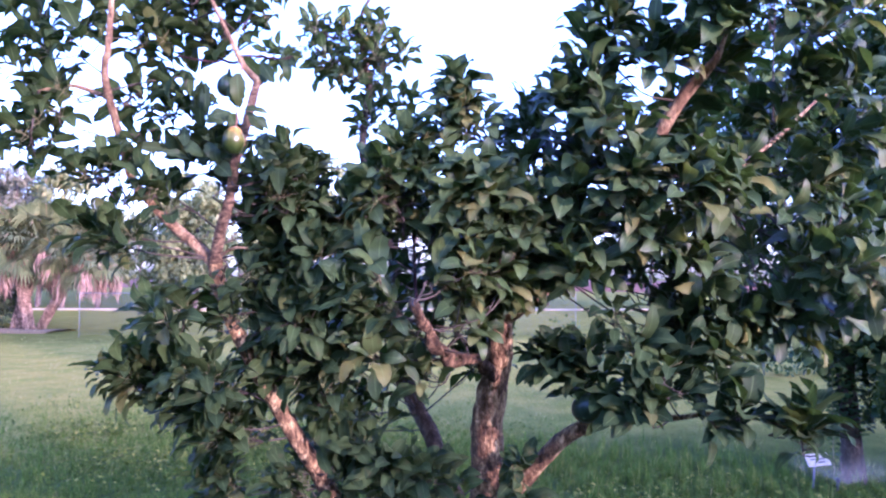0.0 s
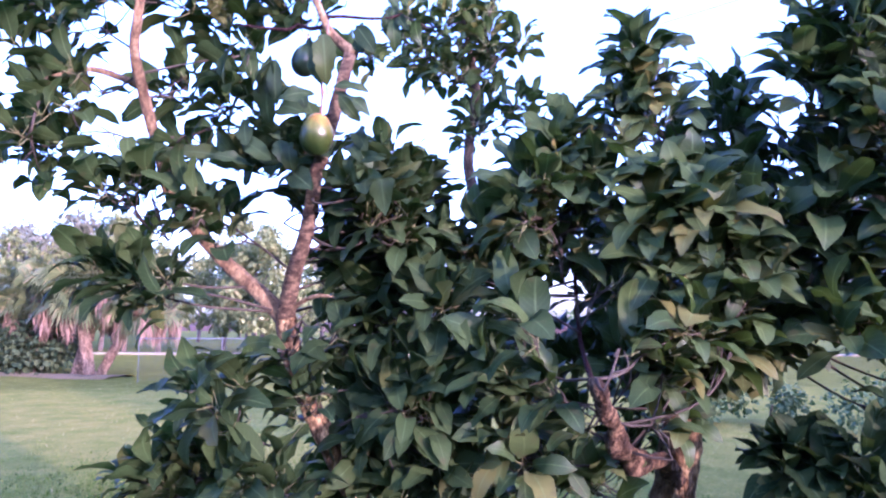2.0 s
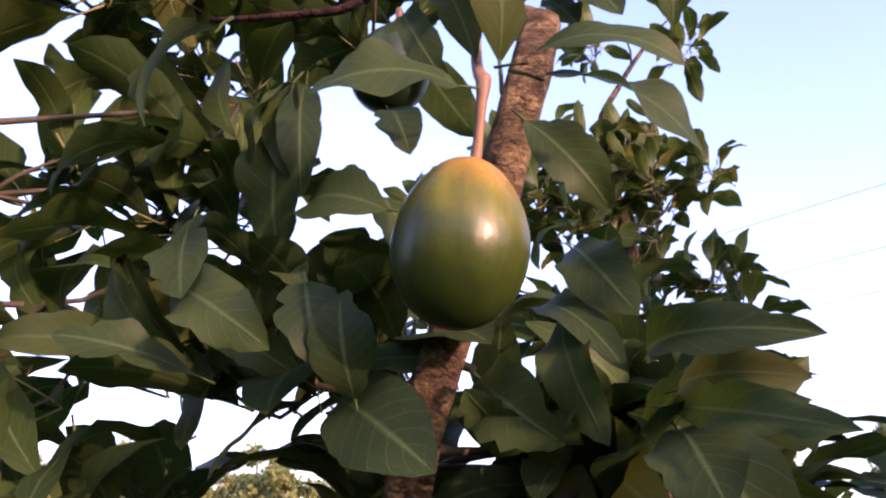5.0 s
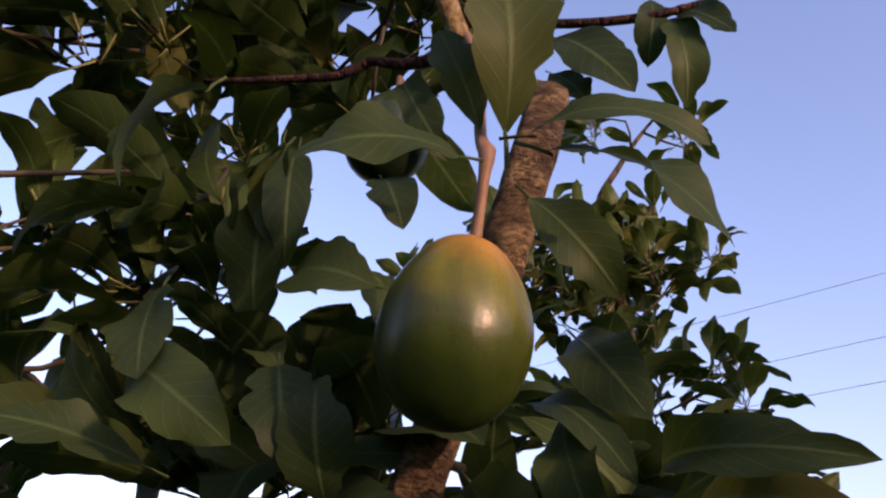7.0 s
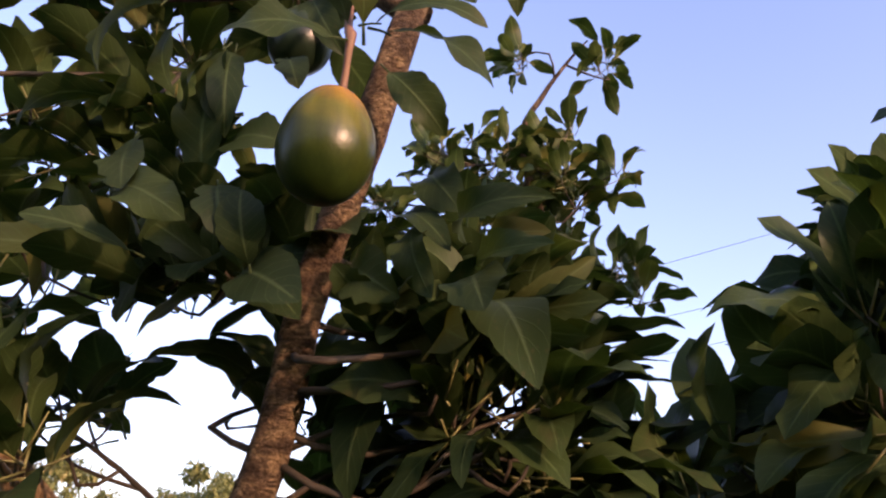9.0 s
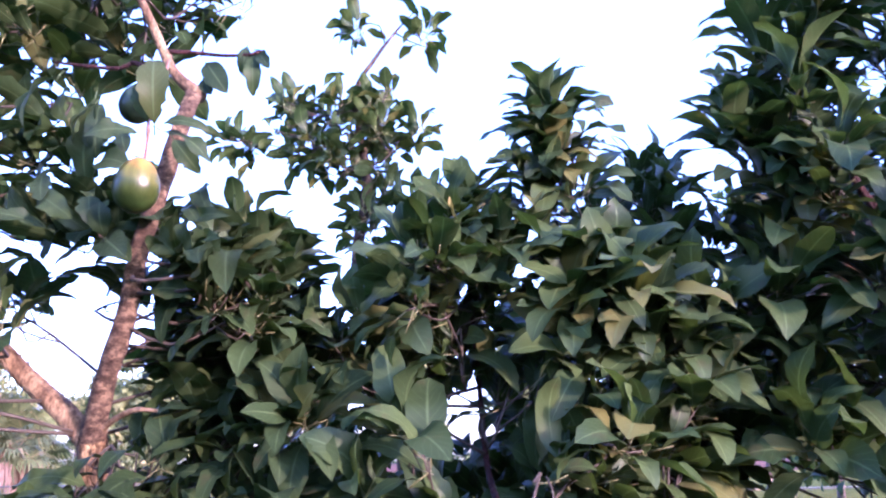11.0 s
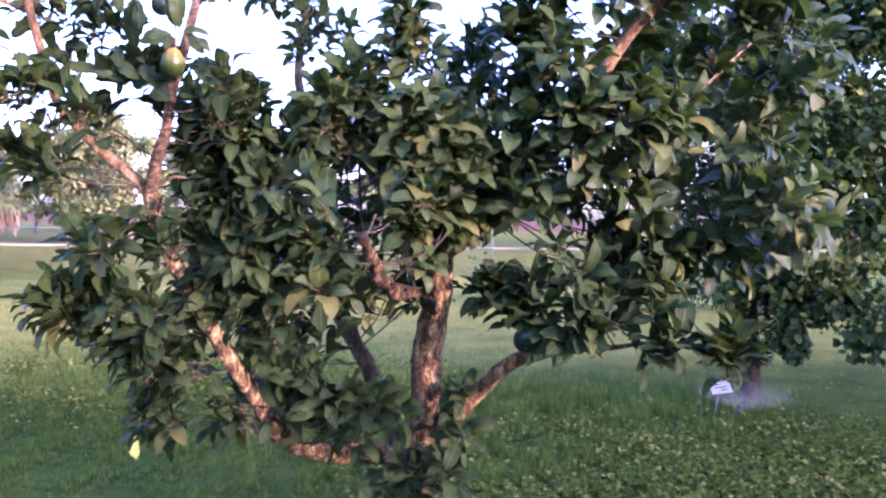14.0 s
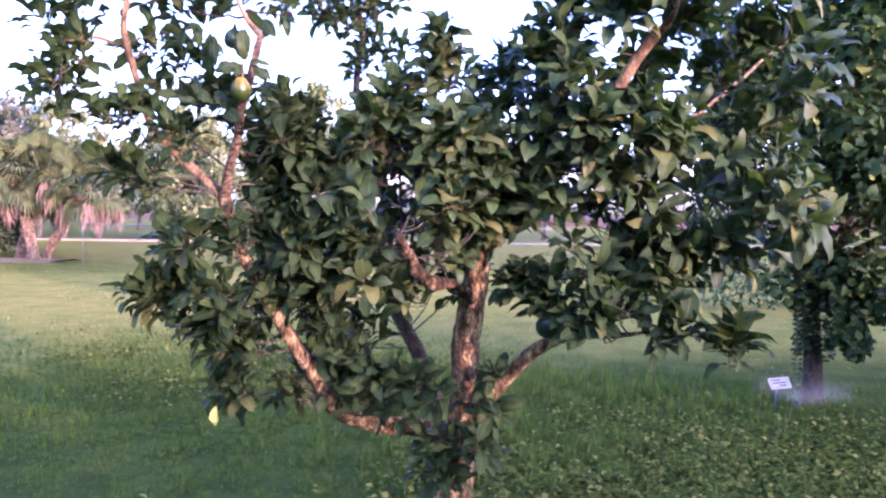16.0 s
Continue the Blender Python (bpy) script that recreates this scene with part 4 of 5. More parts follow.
clothe(trunk, TRUNK[2:6], [(0.03, 4.12, 1.18, 0.05), (0.16, 4.2, 1.12, 0.05), (0.09, 4.15, 1.14, 0.05), (0.36, 4.25, 1.10, 0.05), (0.40, 4.25, 1.0, 0.05)], 2, 8, 0.135, mat_leaf_shaded)
clothe(limb_back, LIMB_BACK, [(-0.84, 4.86, 3.17, 0.13), (-0.98, 4.84, 3.14, 0.09), (-0.73, 4.85, 3.10, 0.12), (-0.42, 4.85, 3.24, 0.10), (-0.39, 4.86, 3.08, 0.12), (-0.47, 4.84, 3.16, 0.10), (-0.62, 4.86, 3.16, 0.11), (-0.52, 4.86, 3.02, 0.10), (-0.70, 4.86, 3.22, 0.09), (-0.80, 4.85, 3.27, 0.06), (-0.44, 4.88, 2.85, 0.12), (-0.34, 4.86, 2.80, 0.09), (-0.60, 4.82, 2.98, 0.10), (-0.50, 4.82, 2.74, 0.08), (-0.30, 4.86, 2.35, 0.2), (-0.55, 4.8, 2.1, 0.2)], 5, 7, 0.095)
clothe(limb_back, LIMB_BACK[:4], [(-0.24, 4.80, 1.55, 0.11), (-0.38, 4.6, 1.3, 0.14), (-0.32, 4.7, 1.75, 0.18), (0.0, 4.8, 1.75, 0.18), (0.12, 4.8, 1.56, 0.12), (-0.52, 4.5, 1.6, 0.15), (-0.5, 4.45, 1.25, 0.12), (-0.33, 4.35, 1.6, 0.13), (-0.45, 4.6, 1.95, 0.16)], 7, 9, 0.125, mat_leaf_shaded)
clothe(limb_back, LIMB_BACK[-4:], [(-0.345, 4.94, 3.58, 0.06), (-0.555, 4.86, 3.60, 0.045)], 3, 6, 0.10)

clothe(limb_fruit, LIMB_FRUIT[:4], [(-0.47, 3.86, 2.20, 0.07), (-0.40, 3.92, 2.22, 0.07), (-0.55, 3.88, 2.12, 0.07)], 4, 8, 0.115, mat_leaf_shaded)

# shaded leaves about the fork of the low limb
keep_rng, rng = rng, np.random.default_rng(77)
clothe(limb_low, LIMB_LOW, [(-0.556, 3.702, 1.948, 0.055), (-0.492, 3.73, 1.957, 0.055), (-0.611, 3.684, 1.912, 0.046)], 4, 7, 0.12, mat_leaf_shaded)
rng = keep_rng

# young olive-yellow shoots at the heart of two whorls
h = Heap()
h.add(*FINE[5])
YOUNG = h.mesh("young_leaf")
YOUNG.materials.append(mat_young)
for k in range(9):
    cx, cy, cz = ((-0.362, 3.672, 2.262), (-0.335, 3.655, 2.252), (0.10, 3.655, 2.345))[k % 3]
    a = k * 2.1
    one_leaf((cx, cy, cz), (0.45 * math.cos(a), 0.3 * math.sin(a) - 0.2, 1.0), (math.cos(a), -1.0, 0.1), 0.034 + 0.005 * (k % 4), limb_fruit if k % 3 < 2 else shoot, k, 0.36, "young_leaf", YOUNG)

# a yellowed leaf hanging at the lowest shoot
h = Heap()
h.add(*FINE[3])
one_leaf((-0.94, 4.08, 0.98), (0.02, -0.02, -1), (0.2, -1, 0.1), 0.10, limb_low, 3, 0.9, "leaf", link_mesh("leaf", h.mesh("leaf"), mat_yellow).data)
bpy.data.objects.remove([o for o in bpy.data.objects if o.type == "MESH" and o.parent is None and o.name.startswith("leaf")][0])


# ---- fruits ----
def avocado(at, length, breadth, lean, mat, stalk, label):
    """An egg-shaped fruit, its stalk end up, hanging from a stalk."""
    fruit = empty("avocado", at, label, "avocado", "fruits on the tree")
    bm = bmesh.new()
    bmesh.ops.create_uvsphere(bm, u_segments=40, v_segments=28, radius=0.5)
    turn = Euler(lean).to_matrix()
    for v in bm.verts:
        z = v.co.z * 2
        k = 1.0 - 0.11 * z - 0.07 * z * z * (1 if z > 0 else 0.3)
        k *= 1 + 0.012 * noise.noise(v.co * 5)
        v.co = turn @ Vector((v.co.x * breadth * k * 1.04, v.co.y * breadth * k, v.co.z * length - (0.02 * length * math.exp(-30 * (v.co.x ** 2 + v.co.y ** 2)) if z > 0 else 0)))
    me = bpy.data.meshes.new("flesh")
    bm.to_mesh(me)
    bm.free()
    for p in me.polygons:
        p.use_smooth = True
    me.materials.append(mat)
    body = new("body", me)
    body.parent = fruit
    tube("stalk", [(*p, r) for p, r in stalk], mat_stem, fruit, 8, 0.1, 0.006, "woody orange-brown stalk")
    return fruit


FR = Vector((-0.410, 3.481, 2.402))
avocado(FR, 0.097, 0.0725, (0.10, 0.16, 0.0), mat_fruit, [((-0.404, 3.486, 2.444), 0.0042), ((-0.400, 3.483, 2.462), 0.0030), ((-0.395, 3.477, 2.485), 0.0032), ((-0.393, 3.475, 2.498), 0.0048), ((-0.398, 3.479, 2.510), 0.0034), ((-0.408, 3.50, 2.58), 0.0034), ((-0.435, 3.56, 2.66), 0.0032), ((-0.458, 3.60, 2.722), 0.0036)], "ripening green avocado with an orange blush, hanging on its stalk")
avocado(Vector((-0.520, 3.60, 2.628)), 0.085, 0.066, (-0.1, 0.2, 0.0), mat_fruit_dark, [((-0.515, 3.602, 2.665), 0.003), ((-0.518, 3.606, 2.683), 0.003), ((-0.520, 3.61, 2.698), 0.003)], "dark green avocado hanging under a reddish branch")
avocado(Vector((-0.06, 3.92, 2.36)), 0.10, 0.078, (0.0, -0.1, 0.0), mat_fruit_dark, [((-0.06, 3.92, 2.40), 0.003), ((-0.02, 3.92, 2.43), 0.003), ((0.10, 3.86, 2.42), 0.003)], "dark green avocado among the upper leaves")
avocado(Vector((0.70, 4.06, 1.475)), 0.13, 0.10, (0.5, 0.9, 0.0), mat_fruit_dark, [((0.71, 4.08, 1.525), 0.004), ((0.72, 4.14, 1.51), 0.004), ((0.74, 4.24, 1.42), 0.004)], "large near-black avocado on the low side limb")

# ---- the broad-leaved tree beyond, with a climber on its trunk ----
T2 = (2.50, 8.85)
tree2 = empty("shade_tree", (T2[0], T2[1], GZ), "low dense broad-leaved tree with a dark trunk and drooping skirts", "tree")
trunk2 = tube("trunk", [(2.50, 8.85, GZ - 0.05, 0.13), (2.50, 8.85, 0.4, 0.09), (2.47, 8.85, 0.9, 0.082), (2.46, 8.86, 1.5, 0.08), (2.55, 8.9, 2.2, 0.06), (2.8, 9.0, 3.0, 0.04), (3.0, 9.0, 4.2, 0.015)], mat_bark_dark, tree2, 14, 0.12, 0.06)
rng = np.random.default_rng(5)
limbs2 = []
for bx, by, bz in ((3.3, 8.5, 2.1), (1.9, 8.4, 2.0), (3.6, 9.2, 2.8), (2.4, 8.0, 2.6), (2.1, 9.3, 2.9), (4.1, 8.7, 1.9)):
    limbs2.append(tube("limb", [(2.47, 8.86, 1.4, 0.05), ((2.47 + bx) / 2, (8.86 + by) / 2, (1.5 + bz) / 2 + 0.15, 0.032), (bx, by, bz, 0.015)], mat_bark_dark, tree2, 8, 0.1, 0.1))


def crown(limb, clumps, count, size, shapes, mat, label, flat=1.0):
    heap = Heap()
    for cx, cy, cz, r in clumps:
        for i in range(count):
            d = rng.normal(size=3)
            d /= np.linalg.norm(d)
            p = np.array((cx, cy, cz)) + d * r * rng.random() ** 0.45 * np.array((1, 1, flat))
            out = d * 0.5 + rng.normal(0, 0.6, 3) - np.array((0, 0, 0.5))
            put_leaf(heap, shapes[int(rng.integers(0, len(shapes)))], p, out, d + np.array((0, 0, 0.8)) + rng.normal(0, 0.3, 3), size * rng.uniform(0.6, 1.25))
    return tagged(link_mesh("foliage", heap.mesh("foliage"), mat, limb), label, kind="stuff")


def spread(centre, radii, n, r, lower=-0.6):
    out = []
    while len(out) < n:
        d = rng.normal(size=3)
        d /= np.linalg.norm(d)
        if d[2] < lower:
            continue
        k = rng.uniform(0.72, 1.0)
        out.append((centre[0] + d[0] * radii[0] * k, centre[1] + d[1] * radii[1] * k, centre[2] + d[2] * radii[2] * k, r * rng.uniform(0.7, 1.2)))
    return out


L2 = "broad mid-green leaves, some pale and sunlit"
crown(limbs2[0], spread((3.2, 8.5, 2.6), (1.5, 1.0, 1.5), 40, 0.32), 130, 0.11, BROAD, mat_leaf2, L2)
crown(limbs2[1], spread((1.95, 8.4, 2.5), (0.55, 0.8, 1.2), 20, 0.28), 120, 0.105, BROAD, mat_leaf2, L2)
crown(limbs2[2], spread((3.6, 9.1, 3.2), (1.6, 1.0, 1.7), 40, 0.36), 120, 0.12, BROAD, mat_leaf2, L2)
crown(limbs2[3], spread((2.4, 8.2, 3.0), (1.0, 0.7, 1.4), 22, 0.28), 90, 0.10, BROAD, mat_leaf2, L2)
crown(limbs2[4], spread((2.2, 9.3, 3.4), (1.2, 0.9, 1.4), 22, 0.30), 80, 0.11, BROAD, mat_leaf2, L2)
crown(limbs2[5], [(3.5, 8.3, 1.1, 0.32), (3.75, 8.3, 0.85, 0.22), (4.1, 8.5, 1.2, 0.35), (4.6, 8.7, 1.3, 0.4), (3.1, 8.4, 1.25, 0.26), (2.75, 8.5, 1.2, 0.2), (4.4, 8.5, 1.7, 0.45), (3.0, 8.3, 1.7, 0.35), (2.6, 8.3, 1.6, 0.3), (3.4, 8.4, 1.6, 0.4), (2.2, 8.5, 1.35, 0.22), (5.0, 8.9, 1.9, 0.5), (4.9, 8.8, 2.6, 0.5), (2.75, 8.4, 1.02, 0.16), (2.78, 8.45, 0.80, 0.10), (2.72, 8.45, 0.92, 0.10), (3.3, 8.3, 0.95, 0.22), (3.0, 8.4, 1.32, 0.26), (2.62, 8.5, 1.35, 0.2), (3.9, 8.4, 1.0, 0.3)], 150, 0.10, BROAD, mat_leaf2, L2)
# climber on the trunk
vine = empty("climbing_vine", (2.30, 8.75, GZ), "thin climbing vine with paired round leaves beside the dark trunk", "vine")
stem = tube("stem", [(2.34, 8.76, GZ - 0.02, 0.006), (2.33, 8.76, 0.6, 0.005), (2.34, 8.77, 1.1, 0.004), (2.36, 8.78, 1.5, 0.003)], mat_twig, vine, 6, 0, 0.06)
heap = Heap()
for i in range(26):
    z = 0.22 + i * 0.048
    for sgn in (-1, 1):
        put_leaf(heap, BROAD[i % 8], (2.335, 8.76, z), (sgn, rng.uniform(-0.4, 0.2), rng.uniform(-0.2, 0.3)), (0, -0.6, 1), 0.06 * rng.uniform(0.7, 1.2))
for i in range(1500):
    a, q = rng.random() * 6.28, rng.random() ** 0.7
    r = 0.11 + 0.16 * q * rng.random()
    put_leaf(heap, BROAD[i % 8], (2.50 + r * math.cos(a), 8.85 + r * math.sin(a), 0.55 + 1.1 * q), (math.cos(a), math.sin(a), -0.3), (0, 0, 1), 0.07 * rng.uniform(0.6, 1.2))
tagged(link_mesh("foliage", heap.mesh("foliage"), mat_leaf2, vine), "small round dark green leaves", kind="stuff")

# ---- small white sign and sprinkler by the far trunk ----
sign = empty("garden_sign", (2.12, 8.5, GZ), "small tilted white sign plate on a thin stake in the grass", "sign")
tube("stake", [(2.12, 8.5, GZ - 0.05, 0.008), (2.14, 8.5, 0.34, 0.007)], mat_steel, sign, 8, 0, 0.2)
bm = bmesh.new()
bmesh.ops.create_cube(bm, size=1)
bmesh.ops.scale(bm, vec=(0.19, 0.012, 0.12), verts=bm.verts)
bmesh.ops.bevel(bm, geom=bm.edges[:], offset=0.004, segments=2, affect="EDGES")
plate_pose = Matrix.Translation((2.16, 8.49, 0.375)) @ Euler((radians(-42), radians(-8), radians(12))).to_matrix().to_4x4()
bm.transform(plate_pose)
plate = part("plate", bm, mat_white, sign, "white enamel plate", False)
for k, (u, v, w) in enumerate(((-0.03, 0.03, 0.08), (0.0, 0.0, 0.12), (0.02, -0.03, 0.06))):
    bm = bmesh.new()
    bmesh.ops.create_cube(bm, size=1)
    bmesh.ops.scale(bm, vec=(w, 0.003, 0.012), verts=bm.verts)
    bm.transform(plate_pose @ Matrix.Translation((u, -0.0085, v)))
    part("print_bar", bm, mat_ink, plate, "grey printed line", False)

sprinkler = empty("sprinkler", (2.30, 8.40, GZ), "small black lawn sprinkler throwing a low fine spray", "sprinkler")
tube("riser", [(2.30, 8.40, GZ - 0.03, 0.012), (2.30, 8.40, GZ + 0.10, 0.011)], mat_plastic, sprinkler, 10, 0, 0.1)
tube("nozzle", [(2.30, 8.40, GZ + 0.10, 0.016), (2.30, 8.40, GZ + 0.125, 0.017), (2.30, 8.40, GZ + 0.135, 0.009)], mat_plastic, sprinkler, 10, 0, 0.01)
heap = Heap()
tet = np.array(((1, 1, 1), (1, -1, -1), (-1, 1, -1), (-1, -1, 1)), float)
for i in range(12000):
    a, q = rng.random() * 6.28, rng.random() ** 0.7
    p = np.array((2.34 + 0.42 * q * math.cos(a), 8.40 + 0.4 * q * math.sin(a), GZ + 0.05 + 0.34 * q * (1 - 0.6 * q) + abs(rng.normal(0, 0.07))))
    heap.add(p + tet * rng.uniform(0.0008, 0.0020), ((0, 1, 2), (0, 3, 1), (0, 2, 3), (1, 3, 2)))
tagged(link_mesh("spray", heap.mesh("spray"), mat_spray, sprinkler), "fine white water droplets", kind="stuff")


# ---- palms ----
def palm(at, height, lean, label, girth=0.24):
    p = empty("sabal_palm", at, label, "palm", "palms by the fence")
    x, y, z = at
    top = np.array((x + lean[0], y + lean[1], z + height))
    line = [(x, y, z - 0.1, girth), (x + lean[0] * 0.4, y + lean[1] * 0.4, z + height * 0.4, girth * 0.9), (*top, girth * 0.9)]
    tk = tube("trunk", line, mat_palm_bark, p, 14, 0.08, 0.15, "criss-cross tan palm trunk")
    heap = Heap()
    for i, q in enumerate(smooth_line(line, 0.15)):
        for j in range(9):
            a = (j + 0.5 * (i % 2)) * 6.283 / 9 + rng.normal(0, 0.05)
            r, u = np.array((math.cos(a), math.sin(a), 0)), np.array((-math.sin(a), math.cos(a), 0))
            for sgn in (-1, 1):
                e0 = q[:3] + r * girth * 0.92 + u * sgn * 0.09
                e1 = q[:3] + r * girth * 1.12 + np.array((0, 0, 0.19 + rng.normal(0, 0.02)))
                heap.add(*tube_arrays(np.array([(*e0, 0.030), (*e1, 0.022)]), 4))
    tagged(link_mesh("leaf_base", heap.mesh("leaf_base"), mat_palm_bark, tk), "old leaf bases in a criss-cross", kind="stuff")
    green, dead = Heap(), Heap()
    for i in range(62):
        a = i * 2.4 + rng.normal(0, 0.2)
        el = radians(84 - 112 * (i / 62) + rng.normal(0, 8))
        d = np.array((math.cos(a) * math.cos(el), math.sin(a) * math.cos(el), math.sin(el)))
        stalk = rng.uniform(0.75, 1.25)
        hub = top + d * stalk - np.array((0, 0, 0.10 * math.cos(el)))
        green.add(*tube_arrays(smooth_line([(*top, 0.02), (*((top + hub) / 2 + (0, 0, 0.06)), 0.015), (*hub, 0.01)], 0.2), 4))
        _, s, n = frame3(d, np.array((0, 0, 1.0)) + rng.normal(0, 0.75, 3))
        for k in range(21):
            b = (k - 10) / 10 * 1.75
            dd = d * math.cos(b) + s * math.sin(b) + n * 0.25 * abs(b)
            ln = rng.uniform(0.75, 0.95) * (1 - 0.3 * abs(k - 10) / 10)
            e1, e2 = hub + dd * ln * 0.6, hub + dd * ln + np.array((0, 0, -0.42 * ln))
            w = np.cross(dd, n)
            w = w / (np.linalg.norm(w) + 1e-6) * 0.042
            green.add(np.array((hub, e1 - w, e1 + w, e2)), ((0, 1, 2), (1, 3, 2)))
    for i in range(7):
        a = i * 0.9 + rng.normal(0, 0.3)
        out = rng.uniform(0.75, 1.45)
        hub = top + np.array((math.cos(a) * out, math.sin(a) * out, rng.uniform(-0.75, -0.25)))
        dead.add(*tube_arrays(smooth_line([(*top, 0.02), (*((top + hub) / 2 + (0, 0, 0.15)), 0.015), (*hub, 0.012)], 0.2), 4))
        for k in range(60):
            f0 = hub + rng.normal(0, 0.07, 3)
            ln = rng.uniform(0.35, 0.95)
            e1 = f0 + np.array((rng.normal(0, 0.10), rng.normal(0, 0.10), -0.55)) * ln
            e2 = e1 + np.array((rng.normal(0, 0.08), rng.normal(0, 0.08), -0.45)) * ln
            aw = rng.random() * 6.28
            w = np.array((math.cos(aw), math.sin(aw), 0)) * 0.035
            dead.add(np.array((f0 - w * 0.5, f0 + w * 0.5, e1 + w, e1 - w, e2)), ((0, 1, 2, 3), (3, 2, 4)))
    tagged(link_mesh("frond", green.mesh("frond"), mat_frond, p), "dull green fan fronds", kind="stuff")
    tagged(link_mesh("dead_frond", dead.mesh("dead_frond"), mat_dead, p), "hanging clusters of dead pinkish-tan fronds", kind="stuff")
    return p


PL = "sabal palm with criss-cross trunk and hanging dead fronds"
palm((-20.5, 20.95, GZ), 2.9, (0.9, 0.2), PL, 0.15)
palm((-19.45, 20.55, GZ), 2.7, (-0.9, 0.2), PL, 0.15)
palm((-19.9, 21.4, GZ), 2.4, (1.7, 0.1), PL, 0.12)
palm((-22.9, 21.1, GZ), 2.5, (0.2, 0.1), PL)
palm((-24.7, 21.3, GZ), 2.5, (0.2, 0.1), PL)
palm((-25.9, 21.6, GZ), 2.6, (-0.2, 0.1), PL)
palm((-27.4, 22.3, GZ), 2.5, (-0.2, 0.1), PL)
palm((-29.3, 24.0, GZ), 2.7, (0.2, 0.1), PL)
# litter strip under the palms
bm = bmesh.new()
rows = []
for i in range(36):
    x = -34 + i * 0.45
    rows.append([bm.verts.new((x, 20.0 + 0.36 * (x + 19.5) * (x > -19.5) + dy + 0.35 * noise.noise(Vector((x * 0.6, dy, 1))), GZ + 0.065 + hgt)) for dy, hgt in ((-0.5, -0.07), (-0.2, 0.0), (0.4, 0.01), (1.0, -0.07))])
for a, b in zip(rows, rows[1:]):
    for j in range(3):
        bm.faces.new((a[j], b[j], b[j + 1], a[j + 1]))
tagged(part("litter_strip", bm, mat_litter), "strip of brown leaf litter under the palms", "leaf litter", kind="structure")


# ---- shrubs ----
def shrub(at, rx, h, mat, n, size, label, group):
    s = empty("shrub", at, label, "shrub", group)
    stem = tube("stem", [(at[0], at[1], GZ - 0.05, 0.05), (at[0] + 0.05, at[1], GZ + h * 0.5, 0.02)], mat_bark_dark, s, 6, 0.1, 0.15)
    cl = [(at[0] + rng.uniform(-rx, rx), at[1] + rng.uniform(-0.4, 0.4), GZ + h * rng.uniform(0.25, 0.75), h * 0.42) for _ in range(n)]
    crown(s, cl, 130, size, BROAD, mat, "dense small dull green leaves")
    return s


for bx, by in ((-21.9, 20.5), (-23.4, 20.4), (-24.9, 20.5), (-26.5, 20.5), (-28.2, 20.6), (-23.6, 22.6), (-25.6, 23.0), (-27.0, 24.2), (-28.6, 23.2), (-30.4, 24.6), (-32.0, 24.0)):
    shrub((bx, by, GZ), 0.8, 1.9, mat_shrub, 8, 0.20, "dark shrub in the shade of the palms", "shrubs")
for i in range(8):
    shrub((-0.6 + i * 1.5, 16.6 + 0.4 * math.sin(i * 2.1), GZ), 0.7, rng.uniform(0.7, 1.0), mat_hedge, 5, 0.10, "low dull green shrub along the lawn's far edge", "shrub row")

# ---- chain-link fence ----
fence = empty("chain_link_fence", (-16.2, 19.4, GZ), "grey chain-link fence with thin steel posts across the lawn", "fence")
FA, FB = np.array((-16.3, 19.4)), np.array((-2.0, 24.5))
span = np.linalg.norm(FB - FA)
for i in range(7):
    q = FA + (FB - FA) * i / 6
    tube("post", [(*q, GZ - 0.1, 0.011), (*q, GZ + 1.35, 0.011)], mat_steel, fence, 8, 0, 0.5)
tube("rail", [(*FA, GZ + 1.32, 0.014), (*FB, GZ + 1.32, 0.014)], mat_steel, fence, 6, 0, 2)
heap = Heap()
for sgn in (1, -1):
    for i in range(-14, int(span / 0.09)):
        s0, s1 = i * 0.09, i * 0.09 + 1.25
        z0, z1 = (GZ + 0.05, GZ + 1.3) if sgn > 0 else (GZ + 1.3, GZ + 0.05)
        lo, hi = max(0.0, -s0 / 1.25), min(1.0, (span - s0) / 1.25)
        if hi <= lo:
            continue
        e = [(*(FA + (FB - FA) * (s0 + 1.25 * k) / span), z0 + (z1 - z0) * k, 0.0016) for k in (lo, hi)]
        v, f = tube_arrays(np.array(e), 3)
        heap.add(v, f)
tagged(link_mesh("wire_mesh", heap.mesh("wire_mesh"), mat_steel, fence), "fine diamond wire mesh", kind="stuff")

# ---- road, bank and distance ----
bm = bmesh.new()
rows = []
for i in range(61):
    x = -120 + i * 4
    y = 45.5 + 0.38 * x
    rows.append((bm.verts.new((x, y - 0.5, GZ + 0.07)), bm.verts.new((x, y + 0.5, GZ + 0.07))))
for a, b in zip(rows, rows[1:]):
    bm.faces.new((a[0], b[0], b[1], a[1]))
ret = bmesh.ops.extrude_face_region(bm, geom=bm.faces[:])
bmesh.ops.translate(bm, vec=(0, 0, -0.12), verts=[g for g in ret["geom"] if isinstance(g, bmesh.types.BMVert)])
tagged(part("road", bm, mat_road, None, "", False), "narrow pale road across the lawn", "road", kind="structure")
bm = bmesh.new()
rows = []
for i in range(81):
    x = -320 + i * 8
    w = noise.noise(Vector((x * 0.05, 2, 0)))
    rows.append([bm.verts.new((x, 108 + dy + 3 * w, GZ + hz)) for dy, hz in ((-4, 0.0), (-1, 1.1 + 0.2 * w), (3, 1.5 + 0.3 * w), (8, 0))])
for a, b in zip(rows, rows[1:]):
    for j in range(3):
        bm.faces.new((a[j], b[j], b[j + 1], a[j + 1]))
tagged(part("earth_bank", bm, mat_red), "long low bank of bare red earth", "bank", kind="structure")
